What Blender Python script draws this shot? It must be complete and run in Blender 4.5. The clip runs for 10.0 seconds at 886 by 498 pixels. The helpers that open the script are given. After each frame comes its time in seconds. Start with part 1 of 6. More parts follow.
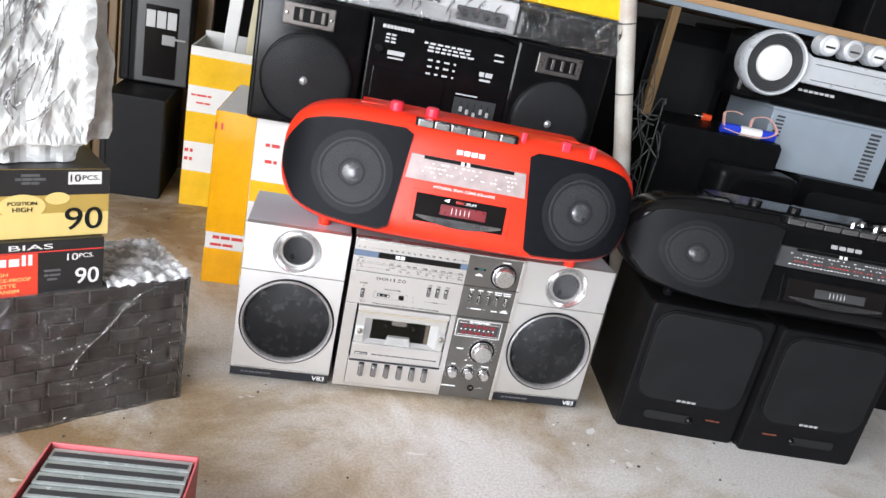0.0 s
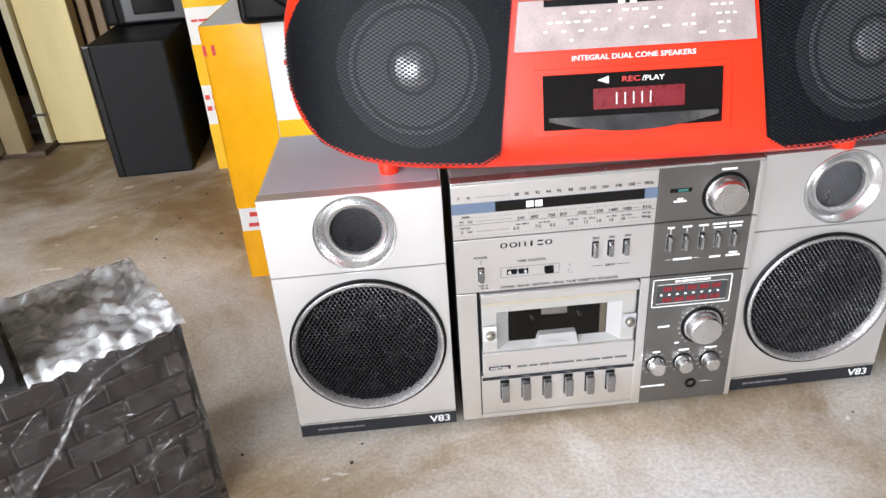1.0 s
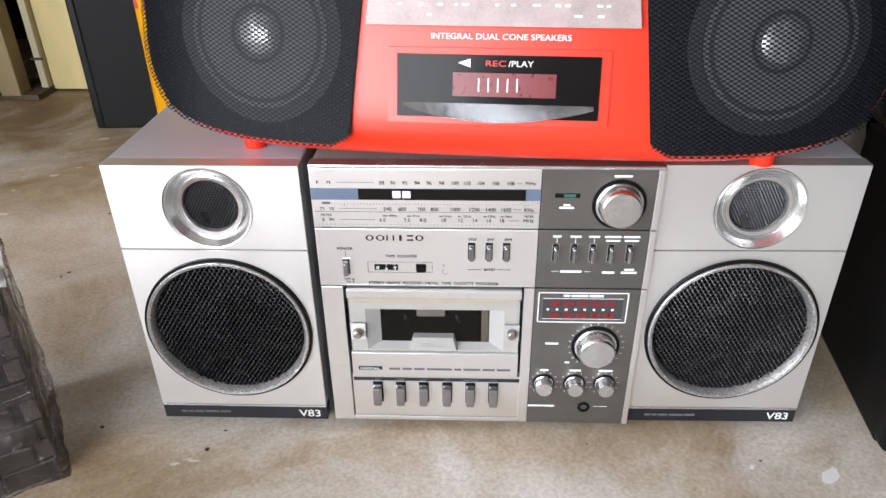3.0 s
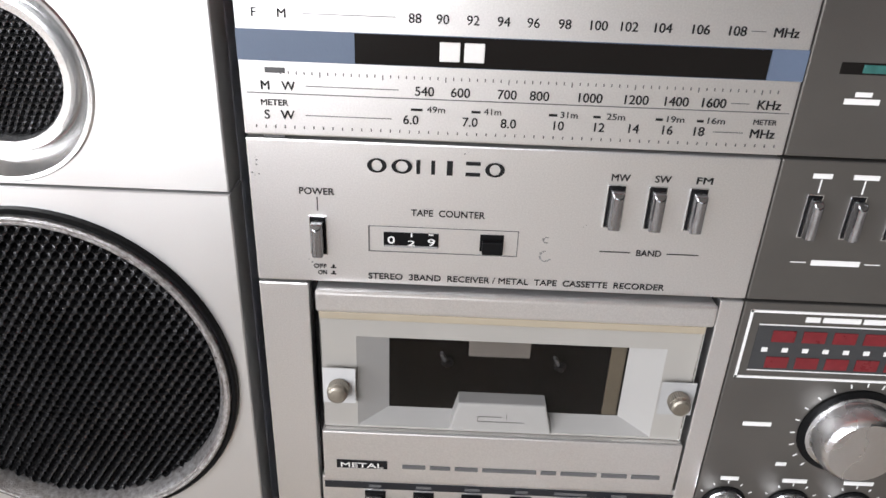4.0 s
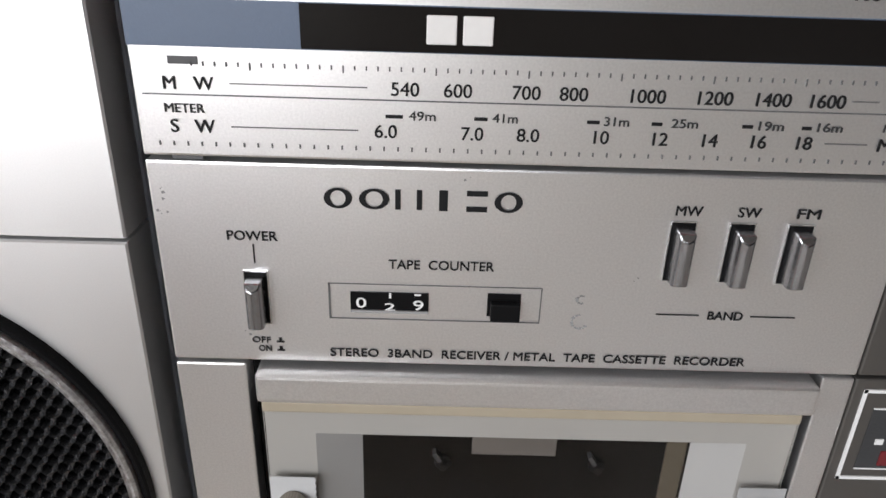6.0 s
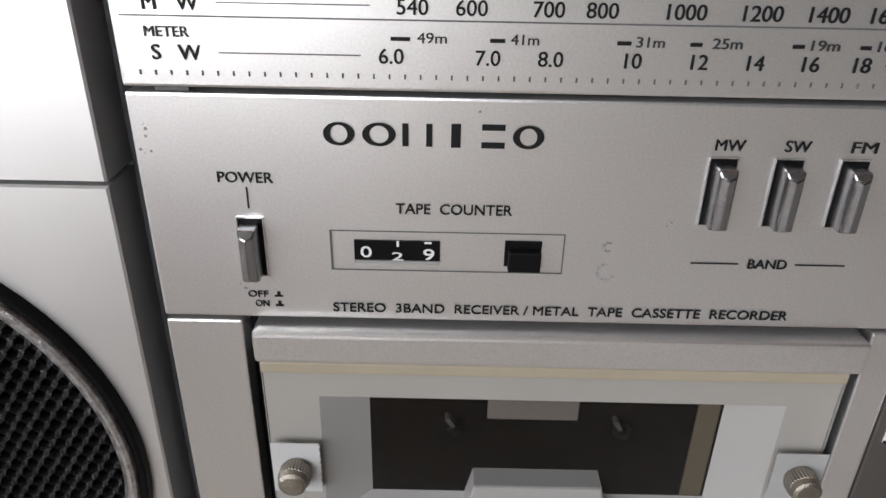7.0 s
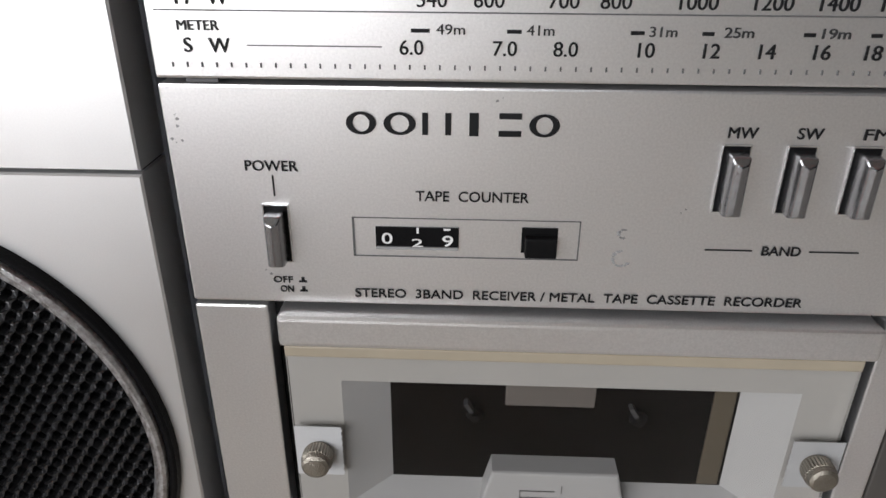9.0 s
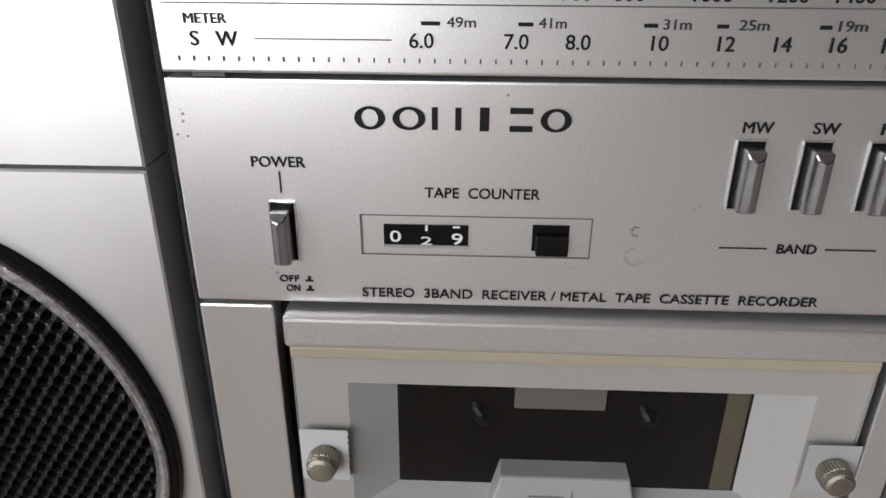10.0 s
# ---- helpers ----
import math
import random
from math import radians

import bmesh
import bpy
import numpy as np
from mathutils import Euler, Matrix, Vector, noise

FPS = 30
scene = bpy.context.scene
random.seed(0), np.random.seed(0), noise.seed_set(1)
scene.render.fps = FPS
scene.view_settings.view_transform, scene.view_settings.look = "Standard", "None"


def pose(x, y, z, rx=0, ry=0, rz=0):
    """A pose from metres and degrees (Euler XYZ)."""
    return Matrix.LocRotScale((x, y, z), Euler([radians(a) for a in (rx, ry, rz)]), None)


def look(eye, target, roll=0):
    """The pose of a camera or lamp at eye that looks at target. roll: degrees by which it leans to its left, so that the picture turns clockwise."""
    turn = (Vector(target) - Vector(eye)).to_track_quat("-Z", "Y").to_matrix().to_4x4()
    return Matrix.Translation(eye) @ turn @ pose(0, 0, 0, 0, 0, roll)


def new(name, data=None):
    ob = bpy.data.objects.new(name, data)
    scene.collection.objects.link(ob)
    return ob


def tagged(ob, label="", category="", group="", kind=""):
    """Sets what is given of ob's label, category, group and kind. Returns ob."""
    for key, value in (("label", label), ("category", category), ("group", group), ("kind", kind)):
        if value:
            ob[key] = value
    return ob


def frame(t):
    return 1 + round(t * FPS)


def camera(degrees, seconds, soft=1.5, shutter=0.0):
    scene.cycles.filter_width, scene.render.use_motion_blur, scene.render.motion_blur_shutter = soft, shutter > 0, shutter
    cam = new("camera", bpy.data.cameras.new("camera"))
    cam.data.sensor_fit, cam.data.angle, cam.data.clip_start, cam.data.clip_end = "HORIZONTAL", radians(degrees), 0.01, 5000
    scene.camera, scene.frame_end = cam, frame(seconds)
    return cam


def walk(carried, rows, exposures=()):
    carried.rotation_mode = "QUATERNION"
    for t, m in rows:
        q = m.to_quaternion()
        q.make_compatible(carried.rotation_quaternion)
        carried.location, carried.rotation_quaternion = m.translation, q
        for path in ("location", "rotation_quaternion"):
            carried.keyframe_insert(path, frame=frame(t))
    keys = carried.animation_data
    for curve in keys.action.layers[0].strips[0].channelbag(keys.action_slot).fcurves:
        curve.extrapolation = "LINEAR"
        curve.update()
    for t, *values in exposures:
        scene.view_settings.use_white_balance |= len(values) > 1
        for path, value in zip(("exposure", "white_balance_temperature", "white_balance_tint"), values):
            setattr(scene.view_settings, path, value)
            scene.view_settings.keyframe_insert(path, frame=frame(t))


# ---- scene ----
cam = camera(63.8, 10.0)
PATH = [
    (0, (-0.189, -0.948, 0.589), (0.192, 0.9, -0.074), 12.2),
    (0.2, (-0.185, -0.887, 0.573), (0.085, 0.954, -0.16), 6.9),
    (0.5, (-0.193, -0.764, 0.523), (-0.099, 1.106, -0.179), 2.4),
    (0.7, (-0.225, -0.646, 0.491), (-0.046, 1.188, -0.287), 0.6),
    (1, (-0.151, -0.511, 0.467), (-0.069, 1.248, -0.48), -3.9),
    (1.2, (-0.136, -0.472, 0.442), (0.01, 1.261, -0.546), -3.0),
    (1.5, (-0.06, -0.471, 0.469), (-0.021, 1.224, -0.591), -5.6),
    (1.8, (-0.028, -0.588, 0.522), (0.034, 1.162, -0.443), -2.9),
    (2, (0.015, -0.61, 0.517), (0.004, 1.158, -0.42), 1.3),
    (2.2, (0.034, -0.625, 0.52), (0.01, 1.149, -0.404), 0.7),
    (3.3, (-0.02, -0.367, 0.39), (-0.098, 1.357, -0.621), -0.5),
    (3.5, (-0.028, -0.307, 0.346), (-0.101, 1.427, -0.646), 0.6),
    (4, (-0.054, -0.212, 0.268), (-0.066, 1.574, -0.631), 2.2),
    (4.5, (-0.056, -0.197, 0.265), (0.036, 1.605, -0.596), 6.1),
    (4.8, (-0.042, -0.22, 0.28), (-0.014, 1.606, -0.535), 2.5),
    (5, (-0.051, -0.205, 0.271), (-0.11, 1.636, -0.509), 0.3),
    (5.5, (-0.069, -0.159, 0.265), (-0.092, 1.663, -0.559), 2.3),
    (5.7, (-0.061, -0.153, 0.258), (-0.053, 1.662, -0.58), 2.1),
    (6.8, (-0.052, -0.131, 0.229), (-0.028, 1.665, -0.65), 1.6),
    (7, (-0.056, -0.135, 0.233), (-0.061, 1.651, -0.668), 1.1),
    (7.5, (-0.056, -0.137, 0.231), (-0.065, 1.657, -0.653), 1.0),
    (8, (-0.056, -0.138, 0.233), (-0.081, 1.64, -0.683), 0.7),
    (8.5, (-0.057, -0.139, 0.229), (-0.098, 1.652, -0.66), 0.9),
    (9, (-0.055, -0.141, 0.231), (-0.124, 1.652, -0.652), 0.3),
    (9.5, (-0.059, -0.139, 0.229), (-0.104, 1.655, -0.654), 0.8),
    (10, (-0.057, -0.14, 0.227), (-0.127, 1.669, -0.625), 0.3),
]
walk(cam, [(t, look(eye, target, roll)) for t, eye, target, roll in PATH],
     [(0, 0.6, 6350, 11), (1, 0.58, 6350, 11), (2, 0.45, 6400, 11), (3.3, 0.4, 6450, 11), (4.0, -0.06, 6600, 12), (5.5, -0.42, 6600, 11), (7, -0.62, 6600, 11), (10, -0.68, 6600, 11)])

# ---- light ----
wd = bpy.data.worlds.new("daylight")
scene.world = wd
wd.use_nodes = True
nt = wd.node_tree
bgn = nt.nodes["Background"]
sky = nt.nodes.new("ShaderNodeTexSky")
sky.sky_type, sky.sun_disc = 'NISHITA', False
sky.sun_elevation, sky.sun_rotation = radians(48), radians(215)
nt.links.new(sky.outputs[0], bgn.inputs[0])
bgn.inputs[1].default_value = 0.06


def area_lamp(name, eye, target, w, h, watts, colour):
    d = bpy.data.lights.new(name, 'AREA')
    d.shape, d.size, d.size_y, d.energy, d.color = 'RECTANGLE', w, h, watts, colour
    ob = new(name, d)
    ob.matrix_basis = look(eye, target)
    return ob


sun_data = bpy.data.lights.new("sun", 'SUN')
sun_data.energy, sun_data.angle, sun_data.color = 0.8, radians(12), (1.0, 0.95, 0.88)
sun_ob = new("sun", sun_data)
sun_ob.matrix_basis = look((-3.0, -4.2, 5.7), (0, 0, 0))
# sky light coming in through the shop front and the side doorway
area_lamp("shopfront_skylight", (-1.25, -2.95, 0.95), (-0.1, 0.2, 0.25), 1.6, 1.7, 98, (0.93, 0.96, 1.0))
area_lamp("doorway_skylight", (-2.15, -1.5, 0.95), (0.1, 0.1, 0.25), 1.6, 1.7, 74, (0.925, 0.95, 1.0))

# ---- materials ----
def material(name, colour, rough=0.5, metal=0.0, var=0.12, scale=30.0, bump=0.02, fine=400.0, rvar=0.1, coat=0.0, spec=0.5, stain=None, stretch=(1, 1, 1)):
    """Principled surface with variation at two scales, roughness wear and fine relief."""
    m = bpy.data.materials.new(name)
    m.use_nodes = True
    n, l = m.node_tree.nodes, m.node_tree.links
    p = n["Principled BSDF"]
    tc = n.new("ShaderNodeTexCoord")
    mp = n.new("ShaderNodeMapping")
    mp.inputs["Scale"].default_value = stretch
    l.new(tc.outputs["Object"], mp.inputs[0])
    big, small = n.new("ShaderNodeTexNoise"), n.new("ShaderNodeTexNoise")
    big.inputs["Scale"].default_value, big.inputs["Detail"].default_value = scale, 4
    small.inputs["Scale"].default_value, small.inputs["Detail"].default_value = fine, 3
    for t in (big, small):
        l.new(mp.outputs[0], t.inputs["Vector"])
    ramp = n.new("ShaderNodeValToRGB")
    c = Vector(colour)
    second = Vector(stain) if stain else c * (1 - var)
    ramp.color_ramp.elements[0].position, ramp.color_ramp.elements[1].position = 0.3, 0.68
    ramp.color_ramp.elements[0].color = (*second, 1)
    ramp.color_ramp.elements[1].color = (*(c * (1 + var * 0.5)), 1)
    mixv = n.new("ShaderNodeMath")
    mixv.operation = 'MULTIPLY_ADD'
    mixv.inputs[1].default_value = 0.3
    l.new(small.outputs["Fac"], mixv.inputs[0])
    sub = n.new("ShaderNodeMath")
    sub.operation = 'MULTIPLY'
    sub.inputs[1].default_value = 0.7
    l.new(big.outputs["Fac"], sub.inputs[0])
    l.new(sub.outputs[0], mixv.inputs[2])
    l.new(mixv.outputs[0], ramp.inputs[0])
    l.new(ramp.outputs[0], p.inputs["Base Color"])
    mr = n.new("ShaderNodeMapRange")
    mr.inputs[3].default_value, mr.inputs[4].default_value = max(0.03, rough - rvar), min(1, rough + rvar)
    l.new(big.outputs["Fac"], mr.inputs[0])
    l.new(mr.outputs[0], p.inputs["Roughness"])
    p.inputs["Metallic"].default_value = metal
    p.inputs["Specular IOR Level"].default_value = spec
    p.inputs["Coat Weight"].default_value = coat
    if bump:
        b = n.new("ShaderNodeBump")
        b.inputs["Strength"].default_value, b.inputs["Distance"].default_value = min(1, bump * 10), 0.0006
        l.new(small.outputs["Fac"], b.inputs["Height"])
        l.new(b.outputs[0], p.inputs["Normal"])
    return m


def glass(name, tint=(1, 1, 1), clear=0.9, rough=0.05, wrinkle=0.0, scale=30.0, haze=0.0, ior=1.45):
    """Clear film or acrylic: mostly see-through with glossy reflections."""
    m = bpy.data.materials.new(name)
    m.use_nodes = True
    n, l = m.node_tree.nodes, m.node_tree.links
    n.remove(n["Principled BSDF"])
    tr, gl, mx = n.new("ShaderNodeBsdfTransparent"), n.new("ShaderNodeBsdfGlossy"), n.new("ShaderNodeMixShader")
    tr.inputs[0].default_value = (*tint, 1)
    gl.inputs["Roughness"].default_value = rough
    fr = n.new("ShaderNodeFresnel")
    fr.inputs[0].default_value = ior
    mr = n.new("ShaderNodeMapRange")
    mr.inputs[3].default_value, mr.inputs[4].default_value = 1 - clear, 1.0
    l.new(fr.outputs[0], mr.inputs[0])
    l.new(mr.outputs[0], mx.inputs[0])
    l.new(tr.outputs[0], mx.inputs[1])
    l.new(gl.outputs[0], mx.inputs[2])
    last = mx
    if haze:
        df, mh = n.new("ShaderNodeBsdfDiffuse"), n.new("ShaderNodeMixShader")
        df.inputs[0].default_value = (0.8, 0.81, 0.82, 1)
        hz, ht, hr = n.new("ShaderNodeTexCoord"), n.new("ShaderNodeTexNoise"), n.new("ShaderNodeMapRange")
        ht.inputs["Scale"].default_value, ht.inputs["Detail"].default_value, ht.inputs["Distortion"].default_value = 24, 6, 2.0
        hr.inputs[1].default_value, hr.inputs[2].default_value = 0.42, 0.75
        hr.inputs[3].default_value, hr.inputs[4].default_value = haze * 0.35, haze * 1.8
        l.new(hz.outputs["Object"], ht.inputs["Vector"])
        l.new(ht.outputs["Fac"], hr.inputs[0])
        l.new(hr.outputs[0], mh.inputs[0])
        l.new(mx.outputs[0], mh.inputs[1])
        l.new(df.outputs[0], mh.inputs[2])
        last = mh
    l.new(last.outputs[0], n["Material Output"].inputs[0])
    if wrinkle:
        tc, nz, b = n.new("ShaderNodeTexCoord"), n.new("ShaderNodeTexNoise"), n.new("ShaderNodeBump")
        nz.inputs["Scale"].default_value, nz.inputs["Detail"].default_value, nz.inputs["Distortion"].default_value = scale, 5, 1.5
        b.inputs["Strength"].default_value, b.inputs["Distance"].default_value = wrinkle, 0.01
        l.new(tc.outputs["Object"], nz.inputs["Vector"])
        l.new(nz.outputs["Fac"], b.inputs["Height"])
        for s in (gl, fr):
            l.new(b.outputs[0], s.inputs["Normal"])
    return m


def grille_cloth(name, colour, pitch, holes=0.35, rough=0.55):
    """Perforated sheet: round holes in rows, see-through where punched."""
    m = bpy.data.materials.new(name)
    m.use_nodes = True
    n, l = m.node_tree.nodes, m.node_tree.links
    p = n["Principled BSDF"]
    p.inputs["Base Color"].default_value, p.inputs["Roughness"].default_value = (*colour, 1), rough
    p.inputs["Specular IOR Level"].default_value = 0.1
    tc, sx = n.new("ShaderNodeTexCoord"), n.new("ShaderNodeSeparateXYZ")
    l.new(tc.outputs["Object"], sx.inputs[0])
    waves = []
    for sign in (1, -1):
        a = n.new("ShaderNodeMath")
        a.operation, a.inputs[2].default_value = 'MULTIPLY_ADD', 0.0
        a.inputs[1].default_value = 0.6 * sign
        l.new(sx.outputs["X"], a.inputs[0])
        l.new(sx.outputs["Z"], a.inputs[2])
        w = n.new("ShaderNodeMath")
        w.operation, w.inputs[1].default_value = 'MULTIPLY', math.tau / pitch
        l.new(a.outputs[0], w.inputs[0])
        s = n.new("ShaderNodeMath")
        s.operation = 'SINE'
        l.new(w.outputs[0], s.inputs[0])
        waves.append(s)
    pr = n.new("ShaderNodeMath")
    pr.operation = 'ADD'
    l.new(waves[0].outputs[0], pr.inputs[0])
    l.new(waves[1].outputs[0], pr.inputs[1])
    gt = n.new("ShaderNodeMapRange")
    gt.inputs[1].default_value, gt.inputs[2].default_value = -0.3, 0.4
    gt.inputs[3].default_value, gt.inputs[4].default_value = 0.0, holes * 2
    l.new(pr.outputs[0], gt.inputs[0])
    tr, mx = n.new("ShaderNodeBsdfTransparent"), n.new("ShaderNodeMixShader")
    l.new(gt.outputs[0], mx.inputs[0])
    l.new(p.outputs[0], mx.inputs[1])
    l.new(tr.outputs[0], mx.inputs[2])
    l.new(mx.outputs[0], n["Material Output"].inputs[0])
    return m


def crumpled_film():
    """Milky layered plastic with sharp glossy creases."""
    m = material("milky_bundle_film", (0.86, 0.87, 0.86), 0.26, 0, 0.15, 22, 0, 90, 0.1, stain=(0.4, 0.4, 0.385))
    n, l = m.node_tree.nodes, m.node_tree.links
    p = n["Principled BSDF"]
    tc, mp = n.new("ShaderNodeTexCoord"), n.new("ShaderNodeMapping")
    mp.inputs["Scale"].default_value, mp.inputs["Rotation"].default_value = (1.6, 1.6, 1.0), (0, radians(25), radians(20))
    l.new(tc.outputs["Object"], mp.inputs[0])
    hs = []
    for sc, dist in ((20, 0.8), (60, 1.2)):
        t = n.new("ShaderNodeTexNoise")
        t.noise_type = 'RIDGED_MULTIFRACTAL'
        t.inputs["Scale"].default_value, t.inputs["Detail"].default_value, t.inputs["Distortion"].default_value = sc, 4, dist
        l.new(mp.outputs[0], t.inputs["Vector"])
        hs.append(t)
    a = n.new("ShaderNodeMath")
    a.operation, a.inputs[1].default_value = 'MULTIPLY_ADD', 0.35
    l.new(hs[1].outputs["Fac"], a.inputs[0])
    l.new(hs[0].outputs["Fac"], a.inputs[2])
    b = n.new("ShaderNodeBump")
    b.inputs["Strength"].default_value, b.inputs["Distance"].default_value = 0.5, 0.002
    l.new(a.outputs[0], b.inputs["Height"])
    l.new(b.outputs[0], p.inputs["Normal"])
    return m


SILVER = material("silver_paint", (0.8, 0.795, 0.79), 0.42, 0.88, 0.07, 12, 0.005, 2600, 0.06)
# same silver, with the bluish light reflected by the cabinet tops coloured in
SILVER_TOP = material("silver_paint_with_top_light", (0.5, 0.535, 0.6), 0.35, 0.15, 0.06, 12, 0.012, 1400, 0.06)
ALU = material("satin_aluminium", (0.84, 0.83, 0.825), 0.33, 0.92, 0.09, 1800, 0.01, 3200, 0.05)
ALU_EDGE = material("bare_aluminium_edge", (0.7, 0.7, 0.7), 0.25, 0.9, 0.08, 40, 0.01, 800, 0.08)
DARKALU = material("smoked_aluminium", (0.15, 0.143, 0.134), 0.36, 0.7, 0.12, 30, 0.012, 2600, 0.06)
CHROME = material("worn_chrome", (0.62, 0.62, 0.63), 0.16, 1.0, 0.25, 90, 0.03, 1200, 0.1)
KNOB = material("turned_metal", (0.72, 0.72, 0.73), 0.26, 1.0, 0.1, 60, 0.02, 1500, 0.08)
KEYMETAL = material("grey_metal_button", (0.36, 0.36, 0.37), 0.2, 0.95, 0.12, 120, 0.015, 1500, 0.08)
BRASS = material("tarnished_steel", (0.36, 0.33, 0.28), 0.35, 0.95, 0.3, 250, 0.05, 2500, 0.12)
RING = material("woofer_ring_metal", (0.6, 0.6, 0.6), 0.32, 0.75, 0.3, 500, 0.05, 1800, 0.12, stain=(0.24, 0.21, 0.2))
BLACK = material("black_plastic", (0.006, 0.006, 0.0065), 0.36, 0, 0.25, 40, 0.02, 1500, 0.1, spec=0.1)
SHINY = material("glossy_black_plastic", (0.005, 0.005, 0.0055), 0.15, 0, 0.3, 30, 0.01, 900, 0.08, spec=0.24)
BODYDARK = material("dark_grey_body_plastic", (0.013, 0.013, 0.014), 0.6, 0, 0.15, 60, 0.02, 1500, spec=0.2)
GROOVE = material("dark_groove_plastic", (0.035, 0.036, 0.038), 0.6, 0, 0.15, 60, 0.02, 1500)
VINYL = material("black_vinyl_board", (0.0065, 0.0063, 0.0063), 0.4, 0, 0.3, 25, 0.05, 700, 0.1, spec=0.085)
MESHBLACK = material("black_pressed_metal", (0.12, 0.12, 0.125), 0.26, 0.85, 0.3, 60, 0.03, 1500, 0.1)
TWEETMESH = material("grey_tweeter_mesh", (0.2, 0.2, 0.21), 0.3, 0.8, 0.3, 60, 0.03, 1500, 0.1)
NAVY = material("navy_strip", (0.010, 0.0115, 0.016), 0.4, 0, 0.15, 60, 0.01, 1500)
BLUEBAND = material("slate_blue_print", (0.10, 0.135, 0.20), 0.45, 0, 0.06, 60, 0.01, 1500)
INK = material("dark_print_ink", (0.012, 0.012, 0.013), 0.5, 0, 0.1, 90, 0.0, spec=0.15)
GREYINK = material("grey_print_ink", (0.11, 0.11, 0.112), 0.5, 0, 0.1, 90, 0.0, spec=0.2)
METREINK = material("dark_grey_print_ink", (0.035, 0.035, 0.036), 0.5, 0, 0.1, 90, 0.0, spec=0.2)
WHITEINK = material("white_print_ink", (0.75, 0.75, 0.74), 0.5, 0, 0.06, 90, 0.0)
REDINK = material("red_print_ink", (0.62, 0.05, 0.04), 0.5, 0, 0.1, 90, 0.0)
REDLED = material("dull_red_lens", (0.16, 0.015, 0.02), 0.3, 0, 0.2, 200, 0.0)
GREENLED = material("dull_green_lens", (0.03, 0.12, 0.11), 0.25, 0, 0.2, 200, 0.0)
OFFWHITE = material("off_white_plastic", (0.72, 0.71, 0.69), 0.4, 0, 0.05, 40, 0.01, 900)
DOORGREY = material("greyed_door_plastic", (0.36, 0.352, 0.342), 0.45, 0, 0.06, 30, 0.01, 900)
TRAYGREY = material("tray_grey_plastic", (0.37, 0.37, 0.375), 0.4, 0, 0.06, 30, 0.01, 900)
LIGHTGREY = material("light_grey_plastic", (0.5, 0.5, 0.5), 0.4, 0, 0.05, 40, 0.01, 900)
MIDGREY = material("grey_plastic", (0.3, 0.3, 0.3), 0.42, 0, 0.08, 40, 0.01, 900)
AMBER = material("yellowed_acrylic_edge", (0.36, 0.31, 0.235), 0.3, 0, 0.08, 60, 0.0)
SMOKED = material("smoked_window", (0.009, 0.008, 0.0075), 0.15, 0, 0.15, 40, 0.0, 900, 0.05, spec=0.12)
WAVE = material("silver_moulded_plastic", (0.62, 0.64, 0.66), 0.3, 0.25, 0.06, 40, 0.01, 900)
HORN = material("dull_horn_metal", (0.17, 0.155, 0.145), 0.3, 0.7, 0.2, 80, 0.02, 900)
RED = material("red_plastic", (0.78, 0.03, 0.008), 0.33, 0, 0.06, 16, 0.008, 1200, 0.06)
PINKRED = material("translucent_red_button", (0.75, 0.03, 0.06), 0.3, 0, 0.1, 80, 0.0)
DARKDIAL = material("dark_dial_foil", (0.07, 0.07, 0.072), 0.35, 0.3, 0.2, 60, 0.01, 700)
CONE = material("grey_speaker_cone", (0.13, 0.13, 0.134), 0.6, 0, 0.12, 90, 0.03, 900)
CAP = material("silver_dust_cap", (0.5, 0.5, 0.51), 0.28, 0.6, 0.1, 80, 0.01, 900)
DIAL = material("silver_pink_dial_foil", (0.36, 0.29, 0.28), 0.5, 0.2, 0.3, 55, 0.02, 600, 0.12)
GRILLE = grille_cloth("black_perforated_grille", (0.009, 0.010, 0.0125), 0.0028, 0.44)
GRILLE2 = grille_cloth("dense_black_grille", (0.01, 0.01, 0.011), 0.0026, 0.3)
CARD = material("brown_cardboard", (0.42, 0.3, 0.18), 0.75, 0, 0.15, 25, 0.04, 500)
WHITECARD = material("white_printed_card", (0.74, 0.73, 0.7), 0.55, 0, 0.06, 30, 0.02, 500)
YELLOWTAPE = material("yellow_packing_tape", (0.85, 0.5, 0.02), 0.2, 0, 0.12, 30, 0.03, 150, 0.08, coat=0.3)
ORANGETAPE = material("orange_packing_tape", (0.88, 0.41, 0.006), 0.2, 0, 0.1, 35, 0.04, 120, 0.08, coat=0.3)
GOLDCARD = material("gold_printed_card", (0.58, 0.4, 0.1), 0.38, 0.3, 0.12, 12, 0.01, 600)
PALEGOLD = material("pale_gold_print", (0.78, 0.6, 0.22), 0.4, 0.1, 0.06, 40, 0.0)
BLACKCARD = material("black_printed_card", (0.02, 0.019, 0.019), 0.4, 0, 0.2, 40, 0.01, 600)
REDCARD = material("red_printed_card", (0.72, 0.06, 0.03), 0.4, 0, 0.08, 40, 0.01, 600)
PINKCARD = material("pink_red_card", (0.55, 0.12, 0.13), 0.55, 0, 0.2, 60, 0.02, 600)
TAPECASE = material("smoky_cassette_case", (0.02, 0.0145, 0.012), 0.42, 0, 0.6, 45, 0.02, 300, 0.12)
CASEEDGE = material("cassette_case_edge", (0.055, 0.043, 0.037), 0.25, 0, 0.3, 60, 0.0)
CASEGREY = material("grey_cassette_case", (0.36, 0.4, 0.39), 0.25, 0.2, 0.2, 50, 0.0)
FILM = glass("clear_wrap_film", (0.95, 0.95, 0.95), 0.975, 0.12, 1.0, 45, 0.03, 1.3)
